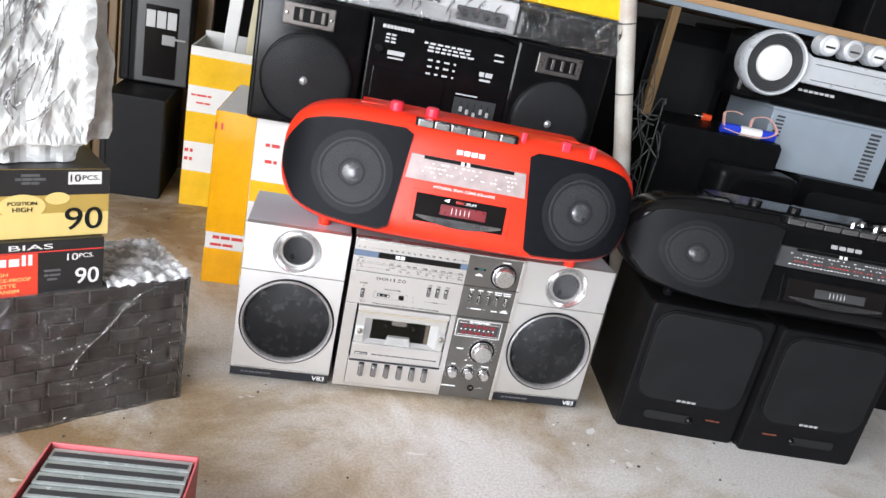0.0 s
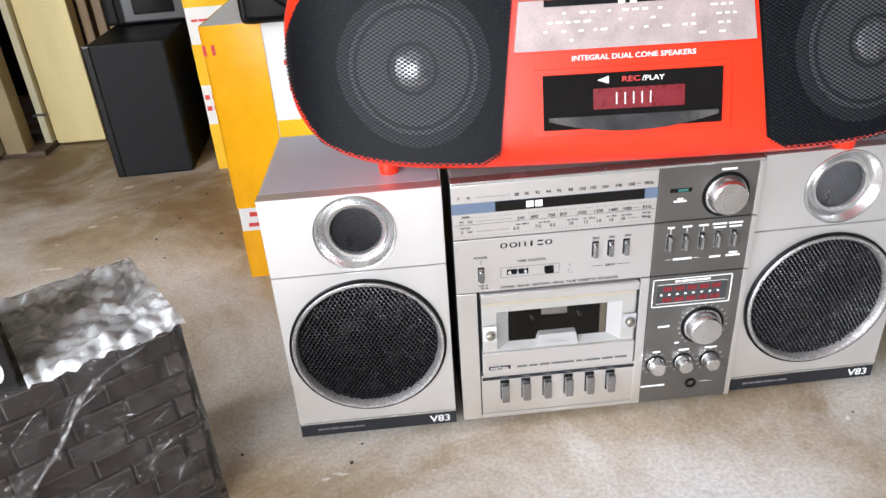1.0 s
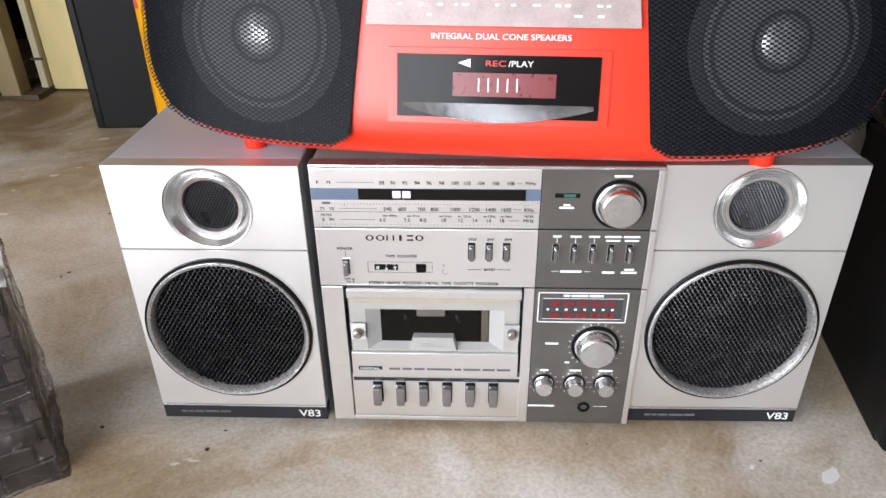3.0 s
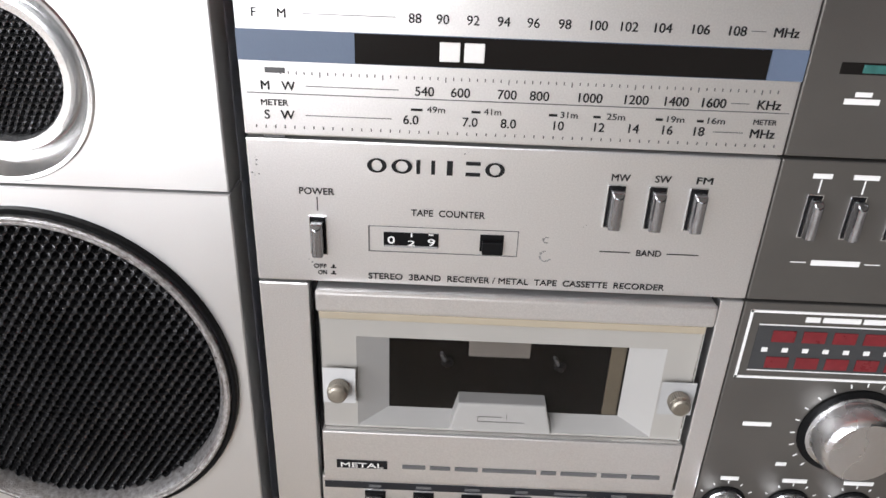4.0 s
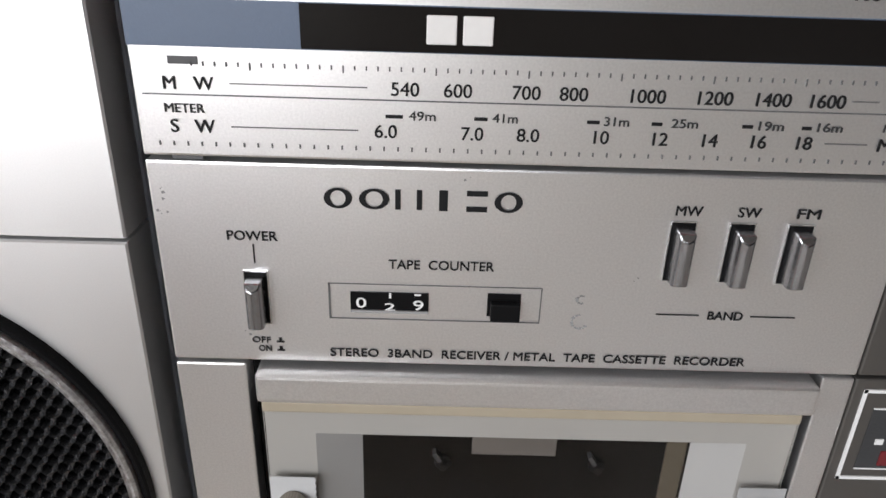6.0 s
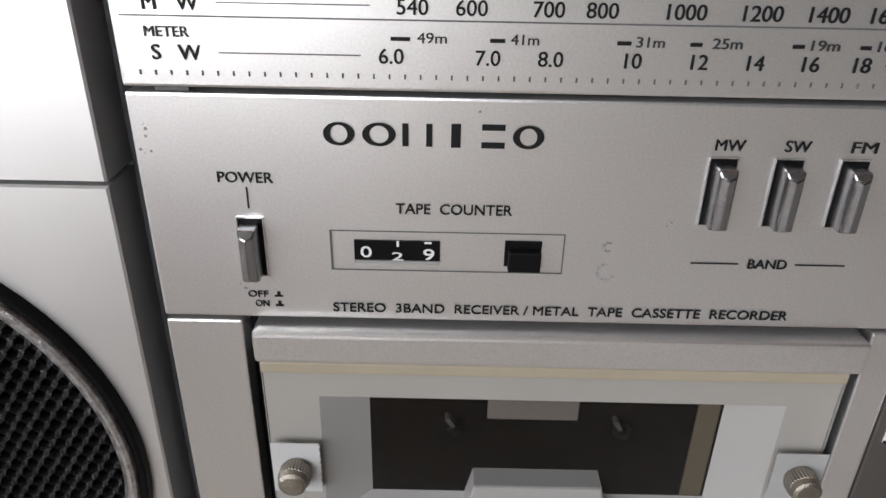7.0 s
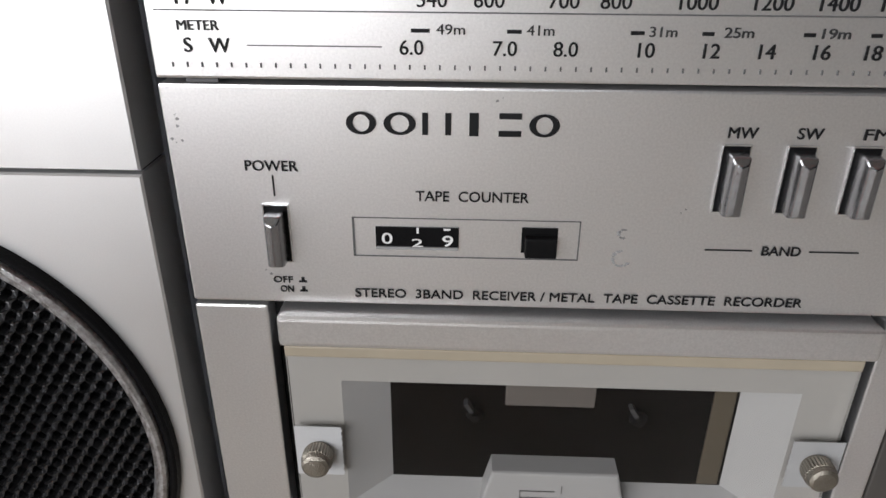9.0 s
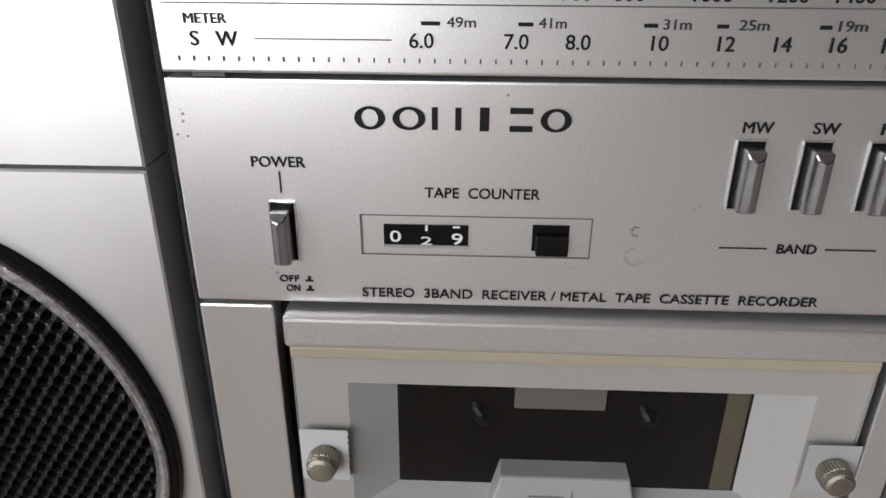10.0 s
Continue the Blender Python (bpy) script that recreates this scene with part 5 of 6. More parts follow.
STACK = Matrix.Translation((-0.418, -0.118, 0.1790)) @ Matrix.Rotation(radians(33), 4, 'Z')
c = carton(STACK, 0.24, 0.112, 0.066, BLACKCARD, "black and red card carton of ten cassettes")
y = 0.0
part("red_field", plate(None, -0.146, -0.070, 0.0006, 0.0515, y), REDCARD, c, "red printed field")
part("red_line", plate(None, -0.239, -0.001, 0.0520, 0.0535, y), REDINK, c)
bm = bmesh.new()
for i, w in enumerate((0.016, 0.010, 0.010, 0.010, 0.004, 0.004)):
    x = -0.142 + sum((0.016, 0.010, 0.010, 0.010, 0.004, 0.004)[:i]) + 0.0025 * i
    plate(bm, x, x + w, 0.0375, 0.0375 + (0.013 if i > 3 else 0.009), y - 0.0003)
pieces("maker_mark", bm, WHITEINK, c, "plain white blocks")
words("printed_word", [("HIGH  BIAS", -0.055, 0.0560, 0.0062, 'R', 0.115), ("10", -0.040, 0.0400, 0.0085, 'L', 0.0115), ("PCS.", -0.0275, 0.0425, 0.0055, 'L', 0.016), ("90", -0.031, 0.0095, 0.0200, 'L', 0.0255)], y, OFFWHITE, c, "white printed words")
words("red_field_word", [("HIGH", -0.108, 0.0262, 0.0042, 'C', 0.017), ("RESONANCE-PROOF", -0.108, 0.0192, 0.0042, 'C', 0.062), ("CASSETTE", -0.108, 0.0122, 0.0042, 'C', 0.032), ("MECHANISM", -0.108, 0.0052, 0.0042, 'C', 0.038)], y - 0.0003, PALEGOLD, c)
bm = bmesh.new()
for z, ws in ((0.0275, [0.017]), (0.0218, [0.004, 0.012]), (0.0165, [0.010])):
    bars(bm, -0.055, z, 0.0028, ws, y)
pieces("small_print", bm, GREYINK, c)

g = carton(Matrix.Translation((-0.418, -0.107, 0.2452)) @ Matrix.Rotation(radians(33.5), 4, 'Z') @ Matrix.Diagonal((1, 1, 1.12, 1)), 0.24, 0.112, 0.072, GOLDCARD, "black and gold card carton of ten cassettes")
part("top_panel", box(-0.2395, -0.0005, 0.0005, 0.1115, 0.0718, 0.0723), BLACKCARD, g, "black card top")
part("dark_field", plate(None, -0.2395, -0.0005, 0.045, 0.0715, y), BLACKCARD, g, "black upper band")
part("pale_field", plate(None, -0.2395, -0.0005, 0.0008, 0.026, y), PALEGOLD, g)
part("white_label", plate(None, -0.0445, -0.0095, 0.0560, 0.0690, y - 0.0003), WHITECARD, g)
words("label_word", [("10", -0.0425, 0.0588, 0.0078, 'L', 0.0105), ("PCS.", -0.0300, 0.0605, 0.0050, 'L', 0.0180)], y - 0.0006, INK, g)
words("number_word", [("90", -0.0475, 0.0075, 0.0240, 'L', 0.0400)], y - 0.0003, INK, g, "large black number 90")
bm = bmesh.new()
for cx, cz, rx, rz in ((-0.090, 0.034, 0.023, 0.0125), (-0.055, 0.0415, 0.0125, 0.0065)):
    own = bmesh.new()
    own.faces.new([own.verts.new((cx + rx * math.cos(a * math.tau / 32), y - 0.0005, cz + rz * math.sin(a * math.tau / 32))) for a in range(32)])
    merge(bm, own)
pieces("oval_print", bm, PALEGOLD, g, "pale gold printed ovals")
words("oval_word", [("POSITION", -0.090, 0.0355, 0.0038, 'C', 0.028), ("HIGH", -0.090, 0.0285, 0.0048, 'C', 0.019)], y - 0.0007, INK, g)
bm = bmesh.new()
for x0 in (-0.150, -0.138):
    plate(bm, x0, x0 + 0.008, 0.006, 0.046, y - 0.0003)
plate(bm, -0.172, -0.158, 0.006, 0.044, y - 0.0003)
pieces("large_mark", bm, CHROME, g, "plain silver bars")
bm = bmesh.new()
for i, w in enumerate((0.012, 0.010, 0.004, 0.004)):
    x = -0.163 + sum((0.012, 0.010, 0.004, 0.004)[:i]) + 0.0025 * i
    plate(bm, x, x + w, 0.0515, 0.0515 + (0.016 if i > 1 else 0.011), y - 0.0003)
pieces("maker_mark", bm, WHITEINK, g, "plain white blocks")
bm = bmesh.new()
for z, ws in ((0.0645, [0.018]), (0.0605, [0.006, 0.010, 0.012]), (0.0565, [0.008, 0.008])):
    bars(bm, -0.082, z, 0.0026, ws, y - 0.0003)
pieces("small_print", bm, GREYINK, g)


def bundle():
    """Bulky goods in milky plastic, tied and crumpled into sharp facets."""
    t = thing("plastic_bundle", Matrix.Translation((-0.408, -0.108, 0.3266)) @ Matrix.Rotation(radians(33), 4, 'Z'), "bulky bundle in crumpled milky plastic standing on cartons", "bundle")
    bm = bmesh.new()
    bmesh.ops.create_cube(bm, size=1, matrix=Matrix.Translation((-0.13, 0.06, 0.2)) @ Matrix.Diagonal((0.25, 0.12, 0.4, 1)))
    bmesh.ops.bevel(bm, geom=bm.edges[:], offset=0.03, segments=3, affect='EDGES')
    bmesh.ops.triangulate(bm, faces=bm.faces[:])
    for _ in range(6):
        es = [e for e in bm.edges if e.calc_length() > 0.011]
        if not es:
            break
        bmesh.ops.subdivide_edges(bm, edges=es, cuts=1)
        bmesh.ops.triangulate(bm, faces=bm.faces[:])
    bm.normal_update()
    for v in bm.verts:
        q = v.co
        ridge = 0.5 - abs(noise.noise(Vector((q.x * 26 + q.z * 16, q.y * 28, q.z * 15 - q.x * 12))))
        a = noise.noise(q * 9) * 0.014 + ridge * 0.014 + noise.noise(q * 70) * 0.004
        v.co = q + v.normal * a
        v.co.x -= 0.027 * min(0.4, q.z)
        v.co.z = max(v.co.z, 0.0005)
    part("wrapping", bm, BUBBLE, t)
    rnd = random.Random(8)
    for i in range(150):
        x, z = rnd.uniform(-0.24, -0.085), rnd.uniform(0.02, 0.24)
        pts = [(x, -0.002, z), (x + rnd.uniform(-0.012, 0.02), -0.010, z + rnd.uniform(0.02, 0.05)), (x + rnd.uniform(0.0, 0.04), -0.004, z + rnd.uniform(0.06, 0.11))]
        pp = smooth_path(pts, 5)
        part("crease", tube(pp, [0.0002 + 0.0008 * math.sin(math.pi * k / (len(pp) - 1)) for k in range(len(pp))], 6), FILMFOLD, t)
    return t


bundle()


def open_tape_box():
    t = thing("cassette_tray", pose(-0.332, -0.325, 0, 0, 0, -2), "open red-edged card tray full of cassettes", "cassettes")
    W, D, H = 0.071, 0.30, 0.108
    part("base", box(-W, W, -D, 0, 0, 0.003), PINKCARD, t)
    for x in (-W, W - 0.002):
        part("side", box(x, x + 0.002, -D, 0, 0.003, H, 0.0005), PINKCARD, t)
    part("end", box(-W + 0.002, W - 0.002, -0.002, 0, 0.003, H, 0.0005), PINKCARD, t, "pink-red card edge")
    part("end", box(-W + 0.002, W - 0.002, -D, -D + 0.002, 0.003, H, 0.0005), PINKCARD, t)
    for i in range(16):
        y1 = -0.004 - 0.0178 * i
        cs = part("cassette_case", box(-W + 0.005, W - 0.005, y1 - 0.0164, y1, 0.0032, H - 0.004, 0.001), CASEGREY, t, "clear grey cassette case")
        part("inlay", box(-W + 0.008, W - 0.008, y1 - 0.0125, y1 - 0.006, H - 0.0042, H - 0.0034), GROOVE, cs)
    return t


open_tape_box()


# ---- behind the silver stereo ----
def taped_carton(name_label, m, W, D, H, strips, marks, flap=False):
    """White printed carton bound in yellow and orange tape."""
    t = thing("taped_carton", m, name_label, "carton", "taped cartons")
    if flap:
        part("front_side", box(0, W, 0, 0.004, 0, H, 0.001), WHITECARD, t)
        part("back_side", box(0, W, D - 0.004, D, 0, H + 0.012, 0.001), WHITECARD, t)
        part("left_side", box(0, 0.004, 0.004, D - 0.004, 0, H, 0.001), WHITECARD, t)
        part("right_side", box(W - 0.004, W, 0.004, D - 0.004, 0, H, 0.001), WHITECARD, t)
        part("bottom", box(0.004, W - 0.004, 0.004, D - 0.004, 0, 0.004), CARD, t)
    else:
        part("box", box(0, W, 0, D, 0, H, 0.002), WHITECARD, t)
    for x0, x1, z0, z1, mat in strips:
        d = 0.0005 if mat is YELLOWTAPE else 0.0009
        bm = box(x0, x1, -d, 0.001, z0, z1, 0.0002)
        if x0 <= 0.001:
            box(-d, 0.001, -d, D * 0.9, z0, z1, 0.0002, bm)
        part("tape_band", bm, mat, t, "glossy yellow packing tape")
    bm = bmesh.new()
    for cx, z, h, ws in marks:
        bars(bm, cx, z, h, ws, -0.0008, 0.5)
    pieces("printed_mark", bm, REDINK, t, "plain red print bars")
    return t


taped_carton("white carton bound in orange tape standing on the floor", pose(-0.368, 0.327, 0, 0, 0, 0), 0.70, 0.30, 0.325,
             [(0, 0.068, 0.10, 0.325, ORANGETAPE), (0, 0.068, 0.0, 0.068, ORANGETAPE), (0.069, 0.70, 0.17, 0.21, YELLOWTAPE), (0.069, 0.70, 0.02, 0.08, YELLOWTAPE)],
             [(0.04, 0.088, 0.006, [0.012, 0.016, 0.02]), (0.03, 0.074, 0.005, [0.02, 0.018]), (0.006, 0.292, 0.012, [0.004, 0.004]), (0.1, 0.275, 0.006, [0.008, 0.014]), (0.1, 0.245, 0.006, [0.012, 0.006])])
taped_carton("tall open white carton with yellow tape", pose(-0.494, 0.745, 0, 0, 0, 3), 0.155, 0.25, 0.372,
             [(0, 0.155, 0.285, 0.352, YELLOWTAPE), (0, 0.155, 0.155, 0.225, YELLOWTAPE), (0, 0.155, 0.0, 0.085, YELLOWTAPE)],
             [(0.03, 0.262, 0.004, [0.01, 0.022, 0.008]), (0.035, 0.245, 0.004, [0.016, 0.012]), (0.012, 0.13, 0.008, [0.008, 0.006]), (0.012, 0.11, 0.008, [0.008, 0.006])], True)

t = thing("wood_offcuts", pose(-0.44, 0.86, 0.004, 0, 4, 0), "pale boards standing upright in the open carton", "boards")
part("board", box(-0.03, 0.0, 0, 0.018, 0, 0.62, 0.002), OFFWHITE, t)
part("board", box(0.025, 0.05, -0.02, 0.0, 0, 0.60, 0.002), PALEWOOD, t)
part("board", box(0.052, 0.082, 0.0, 0.02, 0, 0.58, 0.002), OFFWHITE, t)


def black_three_piece():
    t = thing("black_stereo", pose(0.0, 0.318, 0.3255, 0, 0, 2.5), "black three-piece cassette stereo standing on a taped carton", "boombox")
    part("centre_body", box(-0.128, 0.125, 0.012, 0.17, 0.0, 0.206, 0.006), BLACK, t)
    part("centre_front", prism([(-0.130, 0.004), (0.130, 0.004), (0.130, 0.204), (-0.130, 0.204)], 0.0, 0.014, 0.003), SHINY, t, "glossy black control front")
    for s, cx in ((-1, -0.226), (1, 0.219)):
        W = 0.0915
        sp = part("side_speaker", box(cx - W, cx + W, 0.0, 0.16, 0.0, 0.217, 0.009, None, 3), SHINY, t, "black side loudspeaker", 40)
        part("grille", lathe(cx, 0.082, [(0, -0.0065), (0.03, -0.006), (0.066, -0.003), (0.0735, -0.0012), (0.0748, 0.001)], 56), GRILLE3, sp, "round black perforated grille", 50)
        part("grille_ring", lathe(cx, 0.082, [(0.0748, 0.001), (0.0756, -0.0035), (0.0775, -0.003), (0.078, 0.001)], 56), BLACK, sp, "", 40)
        part("dust_cap", lathe(cx - 0.004, 0.079, [(0, -0.0105), (0.004, -0.0098), (0.0065, -0.008), (0.0072, -0.006)], 20), CAP, sp, "", 60)
        part("horn_plate", box(cx - 0.05, cx + 0.035, -0.003, 0.001, 0.166, 0.202, 0.002), HORN, sp)
        part("horn_throat", box(cx - 0.034, cx + 0.024, -0.0045, 0.001, 0.173, 0.196, 0.003), BLACK, sp, "dark throat of the horn tweeter")
        for k in range(3):
            part("horn_vane", box(cx - 0.024 + 0.018 * k, cx - 0.018 + 0.018 * k, -0.0055, 0, 0.175, 0.194, 0.001), HORN, sp)
        for dx in (-0.044, 0.029):
            part("screw", lathe(cx + dx, 0.184, [(0, -0.0045), (0.0024, -0.0042), (0.003, -0.003)], 12), KEYMETAL, sp)
    # print, as plain bars
    rnd = random.Random(21)
    bm = bmesh.new()
    bars(bm, -0.085, 0.1905, 0.006, [0.006, 0.005, 0.005, 0.005, 0.005, 0.005, 0.005, 0.005, 0.005], 0.0, 0.15)
    for r_, z in enumerate((0.1795, 0.1735, 0.1675)):
        bars(bm, -0.095, z, 0.0032, [0.007, 0.008], 0.0, 0.8)
        bars(bm, 0.005 + 0.004 * r_, z - 0.002, 0.0034, [rnd.uniform(0.006, 0.012) for _ in range(7)], 0.0, 0.9)
    bars(bm, 0.098, 0.180, 0.003, [0.016], 0)
    bars(bm, 0.100, 0.170, 0.003, [0.018], 0)
    bars(bm, -0.082, 0.148, 0.0075, [0.03], 0)
    bars(bm, -0.082, 0.1415, 0.0028, [0.027], 0)
    for z in (0.150, 0.139, 0.127):
        bars(bm, 0.0, z, 0.0034, [0.008, 0.006, 0.010, 0.004], 0, 2.2)
    bars(bm, 0.082, 0.140, 0.008, [0.009, 0.013], 0, 0.3)
    bars(bm, 0.082, 0.132, 0.004, [0.02], 0)
    bars(bm, 0.055, 0.102, 0.0025, [0.04], 0)
    pieces("panel_print", bm, LIGHTGREY, t, "rows of plain pale print bars")
    part("eq_panel", plate(None, 0.034, 0.112, 0.044, 0.098, 0.0, 0.0008), GROOVE, t)
    for i in range(5):
        x = 0.046 + 0.0125 * i
        part("slider", box(x, x + 0.005, -0.006, 0, 0.074 - 0.004 * (i % 3), 0.083 - 0.004 * (i % 3), 0.001), LIGHTGREY, t)
        part("slider_slot", box(x + 0.002, x + 0.003, -0.0012, 0, 0.050, 0.092), BLACK, t)
    part("round_knob", lathe(-0.112, 0.156, [(0, -0.008), (0.006, -0.008), (0.007, -0.006), (0.0075, 0)], 24), BLACK, t, "", 40)
    part("deck_door", box(-0.118, 0.012, -0.003, 0.001, 0.03, 0.125, 0.002), SHINY, t)
    return t


GRILLE3 = grille_cloth("round_grille_black", (0.03, 0.03, 0.032), 0.003, 0.3, 0.35)
black_three_piece()


def wrapped_silver():
    t = thing("wrapped_silver_stereo", pose(-0.175, 0.315, 0.5428, 0, 0, 2), "silver cassette stereo wrapped in clear plastic", "boombox")
    part("case", box(0.0, 0.295, 0.01, 0.14, 0.0, 0.056, 0.006), LIGHTGREY, t, "light grey plastic case")
    part("dark_end", box(0.298, 0.47, 0.012, 0.14, 0.0, 0.052, 0.008), SHINY, t, "glossy black end of the case")
    part("lower_front", box(0.004, 0.290, 0.004, 0.012, 0.003, 0.026, 0.002), MIDGREY, t)
    for i in range(9):
        part("key", box(0.03 + 0.014 * i, 0.040 + 0.014 * i, 0.0, 0.007, 0.030, 0.046, 0.001), KEYMETAL, t)
    part("slot_panel", box(0.185, 0.275, 0.001, 0.012, 0.010, 0.034, 0.002), GROOVE, t)
    for x in (0.197, 0.217, 0.237, 0.257):
        part("socket", lathe(x, 0.022, [(0.006, 0.001), (0.0055, -0.002), (0.002, -0.002)], 16), KEYMETAL, t)
    bm = bmesh.new()
    bmesh.ops.create_cube(bm, size=1, matrix=Matrix.Translation((0.235, 0.075, 0.031)) @ Matrix.Diagonal((0.50, 0.165, 0.062, 1)))
    bmesh.ops.subdivide_edges(bm, edges=bm.edges[:], cuts=40, use_grid_fill=True)
    bm.normal_update()
    for v in bm.verts:
        q = v.co
        a = abs(noise.noise(Vector((q.x * 45, q.y * 30, q.z * 22 + q.x * 15)))) * 0.016 - 0.005
        v.co = q + v.normal * a
        v.co.z = min(max(v.co.z, 0.0), 0.0625)
    f = part("film", bm, FILM, t, "crumpled clear plastic wrap", 180)
    f.visible_shadow = False
    rnd = random.Random(31)
    for k in range(26):
        x, z = rnd.uniform(0.02, 0.45), rnd.uniform(0.004, 0.03)
        pp = smooth_path([(x, -0.012, z), (x + rnd.uniform(-0.006, 0.012), -0.016, z + 0.014), (x + rnd.uniform(-0.01, 0.02), -0.010, z + rnd.uniform(0.02, 0.03))], 4)
        part("film_crease", tube(pp, [0.0003 + 0.0012 * math.sin(math.pi * i / (len(pp) - 1)) for i in range(len(pp))], 5), FILMFOLD, t)
    return t


wrapped_silver()
t = thing("yellow_parcel", pose(0.175, 0.325, 0.6057, 0, 0, 4), "parcel sealed in yellow packing tape", "parcel")
part("box", box(-0.03, 0.135, 0, 0.12, 0, 0.10, 0.004), YELLOWTAPE, t)
part("tape_seam", box(-0.03, 0.135, -0.0012, 0.0, 0.04, 0.07, 0.0003), ORANGETAPE, t)

# leaning pipe
t = thing("leaning_pipe", pose(0, 0, 0), "weathered grey pipe leaning upright, its foot on the floor", "pipe")
a, q = Vector((0.479, 0.340, 0.0)), Vector((0.174, 0.335, 1.15))
pts = [a + (q - a) * i / 24 for i in range(25)]
part("pipe", tube(pts, 0.0165, 20), POLE, t, "", 60)
for s in (0.42, 0.525):
    p = a + (q - a) * s
    part("joint_line", tube([p, p + (q - a) * 0.002], 0.0168, 20), GROOVE, t)


# ---- dark floor speaker and cassette deck by the door ----
t = thing("black_cabinet_speaker", pose(-0.606, 0.748, 0, 0, 0, 3), "black vinyl cabinet loudspeaker standing on the floor", "speaker")
part("cabinet", box(-0.065, 0.065, 0.012, 0.26, 0, 0.236, 0.003), VINYL, t)
part("grille_panel", prism(rrect(0, 0.1185, 0.132, 0.237, 0.006), -0.004, 0.013, 0.004), MESHGREY, t, "dark cloth front")
part("side_edge", box(-0.070, -0.055, -0.005, 0.013, 0.001, 0.2365, 0.003), SHINY, t)

t = thing("upright_cassette_deck", pose(-0.606, 0.93, 0.2365, 0, 0, 6), "grey cassette deck standing on end upon a speaker", "cassette deck")
part("case", box(-0.085, 0.078, 0.0, 0.10, 0, 0.235, 0.005), VINYL, t)
part("front_plate", box(-0.050, 0.072, -0.006, 0.001, 0.004, 0.228, 0.003), material("deck_grey", (0.055, 0.055, 0.055), 0.35, 0.1), t)
part("deck_window", box(-0.030, 0.045, -0.009, -0.005, 0.018, 0.190, 0.002), SMOKED, t)
# pale plates imitate the reflection of blinds in the deck window
for i in range(3):
    part("window_reflection", box(-0.028 + 0.024 * i, -0.007 + 0.024 * i, -0.0102, -0.0088, 0.138, 0.178, 0.001), LIGHTGREY, t, "pale plate standing in for a reflection in the deck window")
part("latch", box(0.010, 0.040, -0.012, -0.008, 0.100, 0.124, 0.002), MIDGREY, t)
part("latch_arm", box(0.030, 0.064, -0.013, -0.009, 0.114, 0.119, 0.001), MIDGREY, t)
part("face_strip", box(-0.078, -0.062, -0.004, 0.001, 0.004, 0.228, 0.002), BLACK, t)

# ---- doorway side: cream door, brown slats, pale posts ----
structure("door_1", box(-0.872, -0.772, 0.965, 1.0, 0.004, 2.0, 0.003), CREAM, "cream-painted wooden door leaf standing ajar")
structure("door_edge", box(-0.888, -0.874, 0.95, 1.0, 0.004, 2.0, 0.002), PALEWOOD, "pale edge moulding of the door")
structure("hinge_pin", box(-0.892, -0.868, 0.944, 0.95, 0.07, 0.074, 0.001), GROOVE, "small dark hinge pin")
for i in range(7):
    x = -0.768 + 0.026 * i
    structure("slat_%d" % (i + 1), box(x, x + 0.019, 1.0 + 0.006 * (i % 2), 1.035, 0.0, 2.0, 0.003), DARKWOOD, "brown ribbed wooden slat")
structure("slat_backing", box(-0.772, -0.50, 1.036, 1.06, 0, 2.0), DARKWOOD, "dark wooden backing of slats")
structure("post_1", box(-0.945, -0.905, 0.90, 0.94, 0.0, 2.0, 0.002), material("shaded_brown_post", (0.34, 0.26, 0.14), 0.6, 0, 0.25, 12, 0.04, 300), "brown wooden door post")
structure("post_2", box(-1.005, -0.950, 0.87, 0.91, 0.012, 2.0, 0.002), PALEWOOD, "pale painted door post with chipped foot")
structure("trim_1", box(-1.035, -1.008, 0.86, 0.90, 0.0, 2.0, 0.002), GREENPAINT, "faded green painted trim")
structure("threshold", box(-1.6, -0.87, 0.90, 1.02, 0.0, 0.012, 0.002), material("dirty_threshold", (0.1, 0.07, 0.045), 0.7, 0, 0.3, 15, 0.04, 200), "dirt-darkened door threshold")
structure("cupboard_wall", box(-2.2, -1.04, 0.95, 1.0, 0, 2.4), DARKWALL, "boarded partition with its shade put into the colour")
for x in (-0.995, -0.965):
    structure("post_chip", box(x, x + 0.009, 0.862, 0.87, 0.0, 0.03, 0.002), OFFWHITE, "chipped white post foot")

# ---- heap of black equipment ----
def plain_cabinet(m, w, d, h, label, mat=VINYL, grille=True):
    t = thing("black_speaker_box", m, label, "speaker", "heaped black speakers")
    part("cabinet", box(0, w, 0.008, d, 0, h, 0.004), mat, t)
    part("front_panel", prism(rrect(w / 2, h / 2, w, h, 0.012), -0.002, 0.01, 0.004), BLACK, t)
    if grille:
        part("grille", prism(rrect(w / 2, h * 0.5, w * 0.82, h * 0.86, 0.02), -0.006, -0.001, 0.002), MESHGREY, t)
    return t


plain_cabinet(pose(0.500, 0.452, 0, 0, 0, -4), 0.27, 0.26, 0.434, "tall black speaker box with scuffed vinyl", VINYL, False)
t = thing("rounded_black_speaker", pose(0.590, 0.335, 0, 0, 0, -6), "black moulded speaker with rounded front", "speaker")
part("cabinet", box(0, 0.17, 0.0, 0.085, 0, 0.385, 0.02, None, 4), BLACK, t, "", 40)
part("front_panel", prism(rrect(0.095, 0.25, 0.13, 0.24, 0.03), -0.006, 0.004, 0.004), SHINY, t)
part("port", prism(rrect(0.018, 0.22, 0.012, 0.05, 0.005), -0.002, 0.002), GROOVE, t)
plain_cabinet(pose(0.84, 0.44, 0, 0, 0, -6), 0.30, 0.30, 0.377, "black speaker box under a grey case")
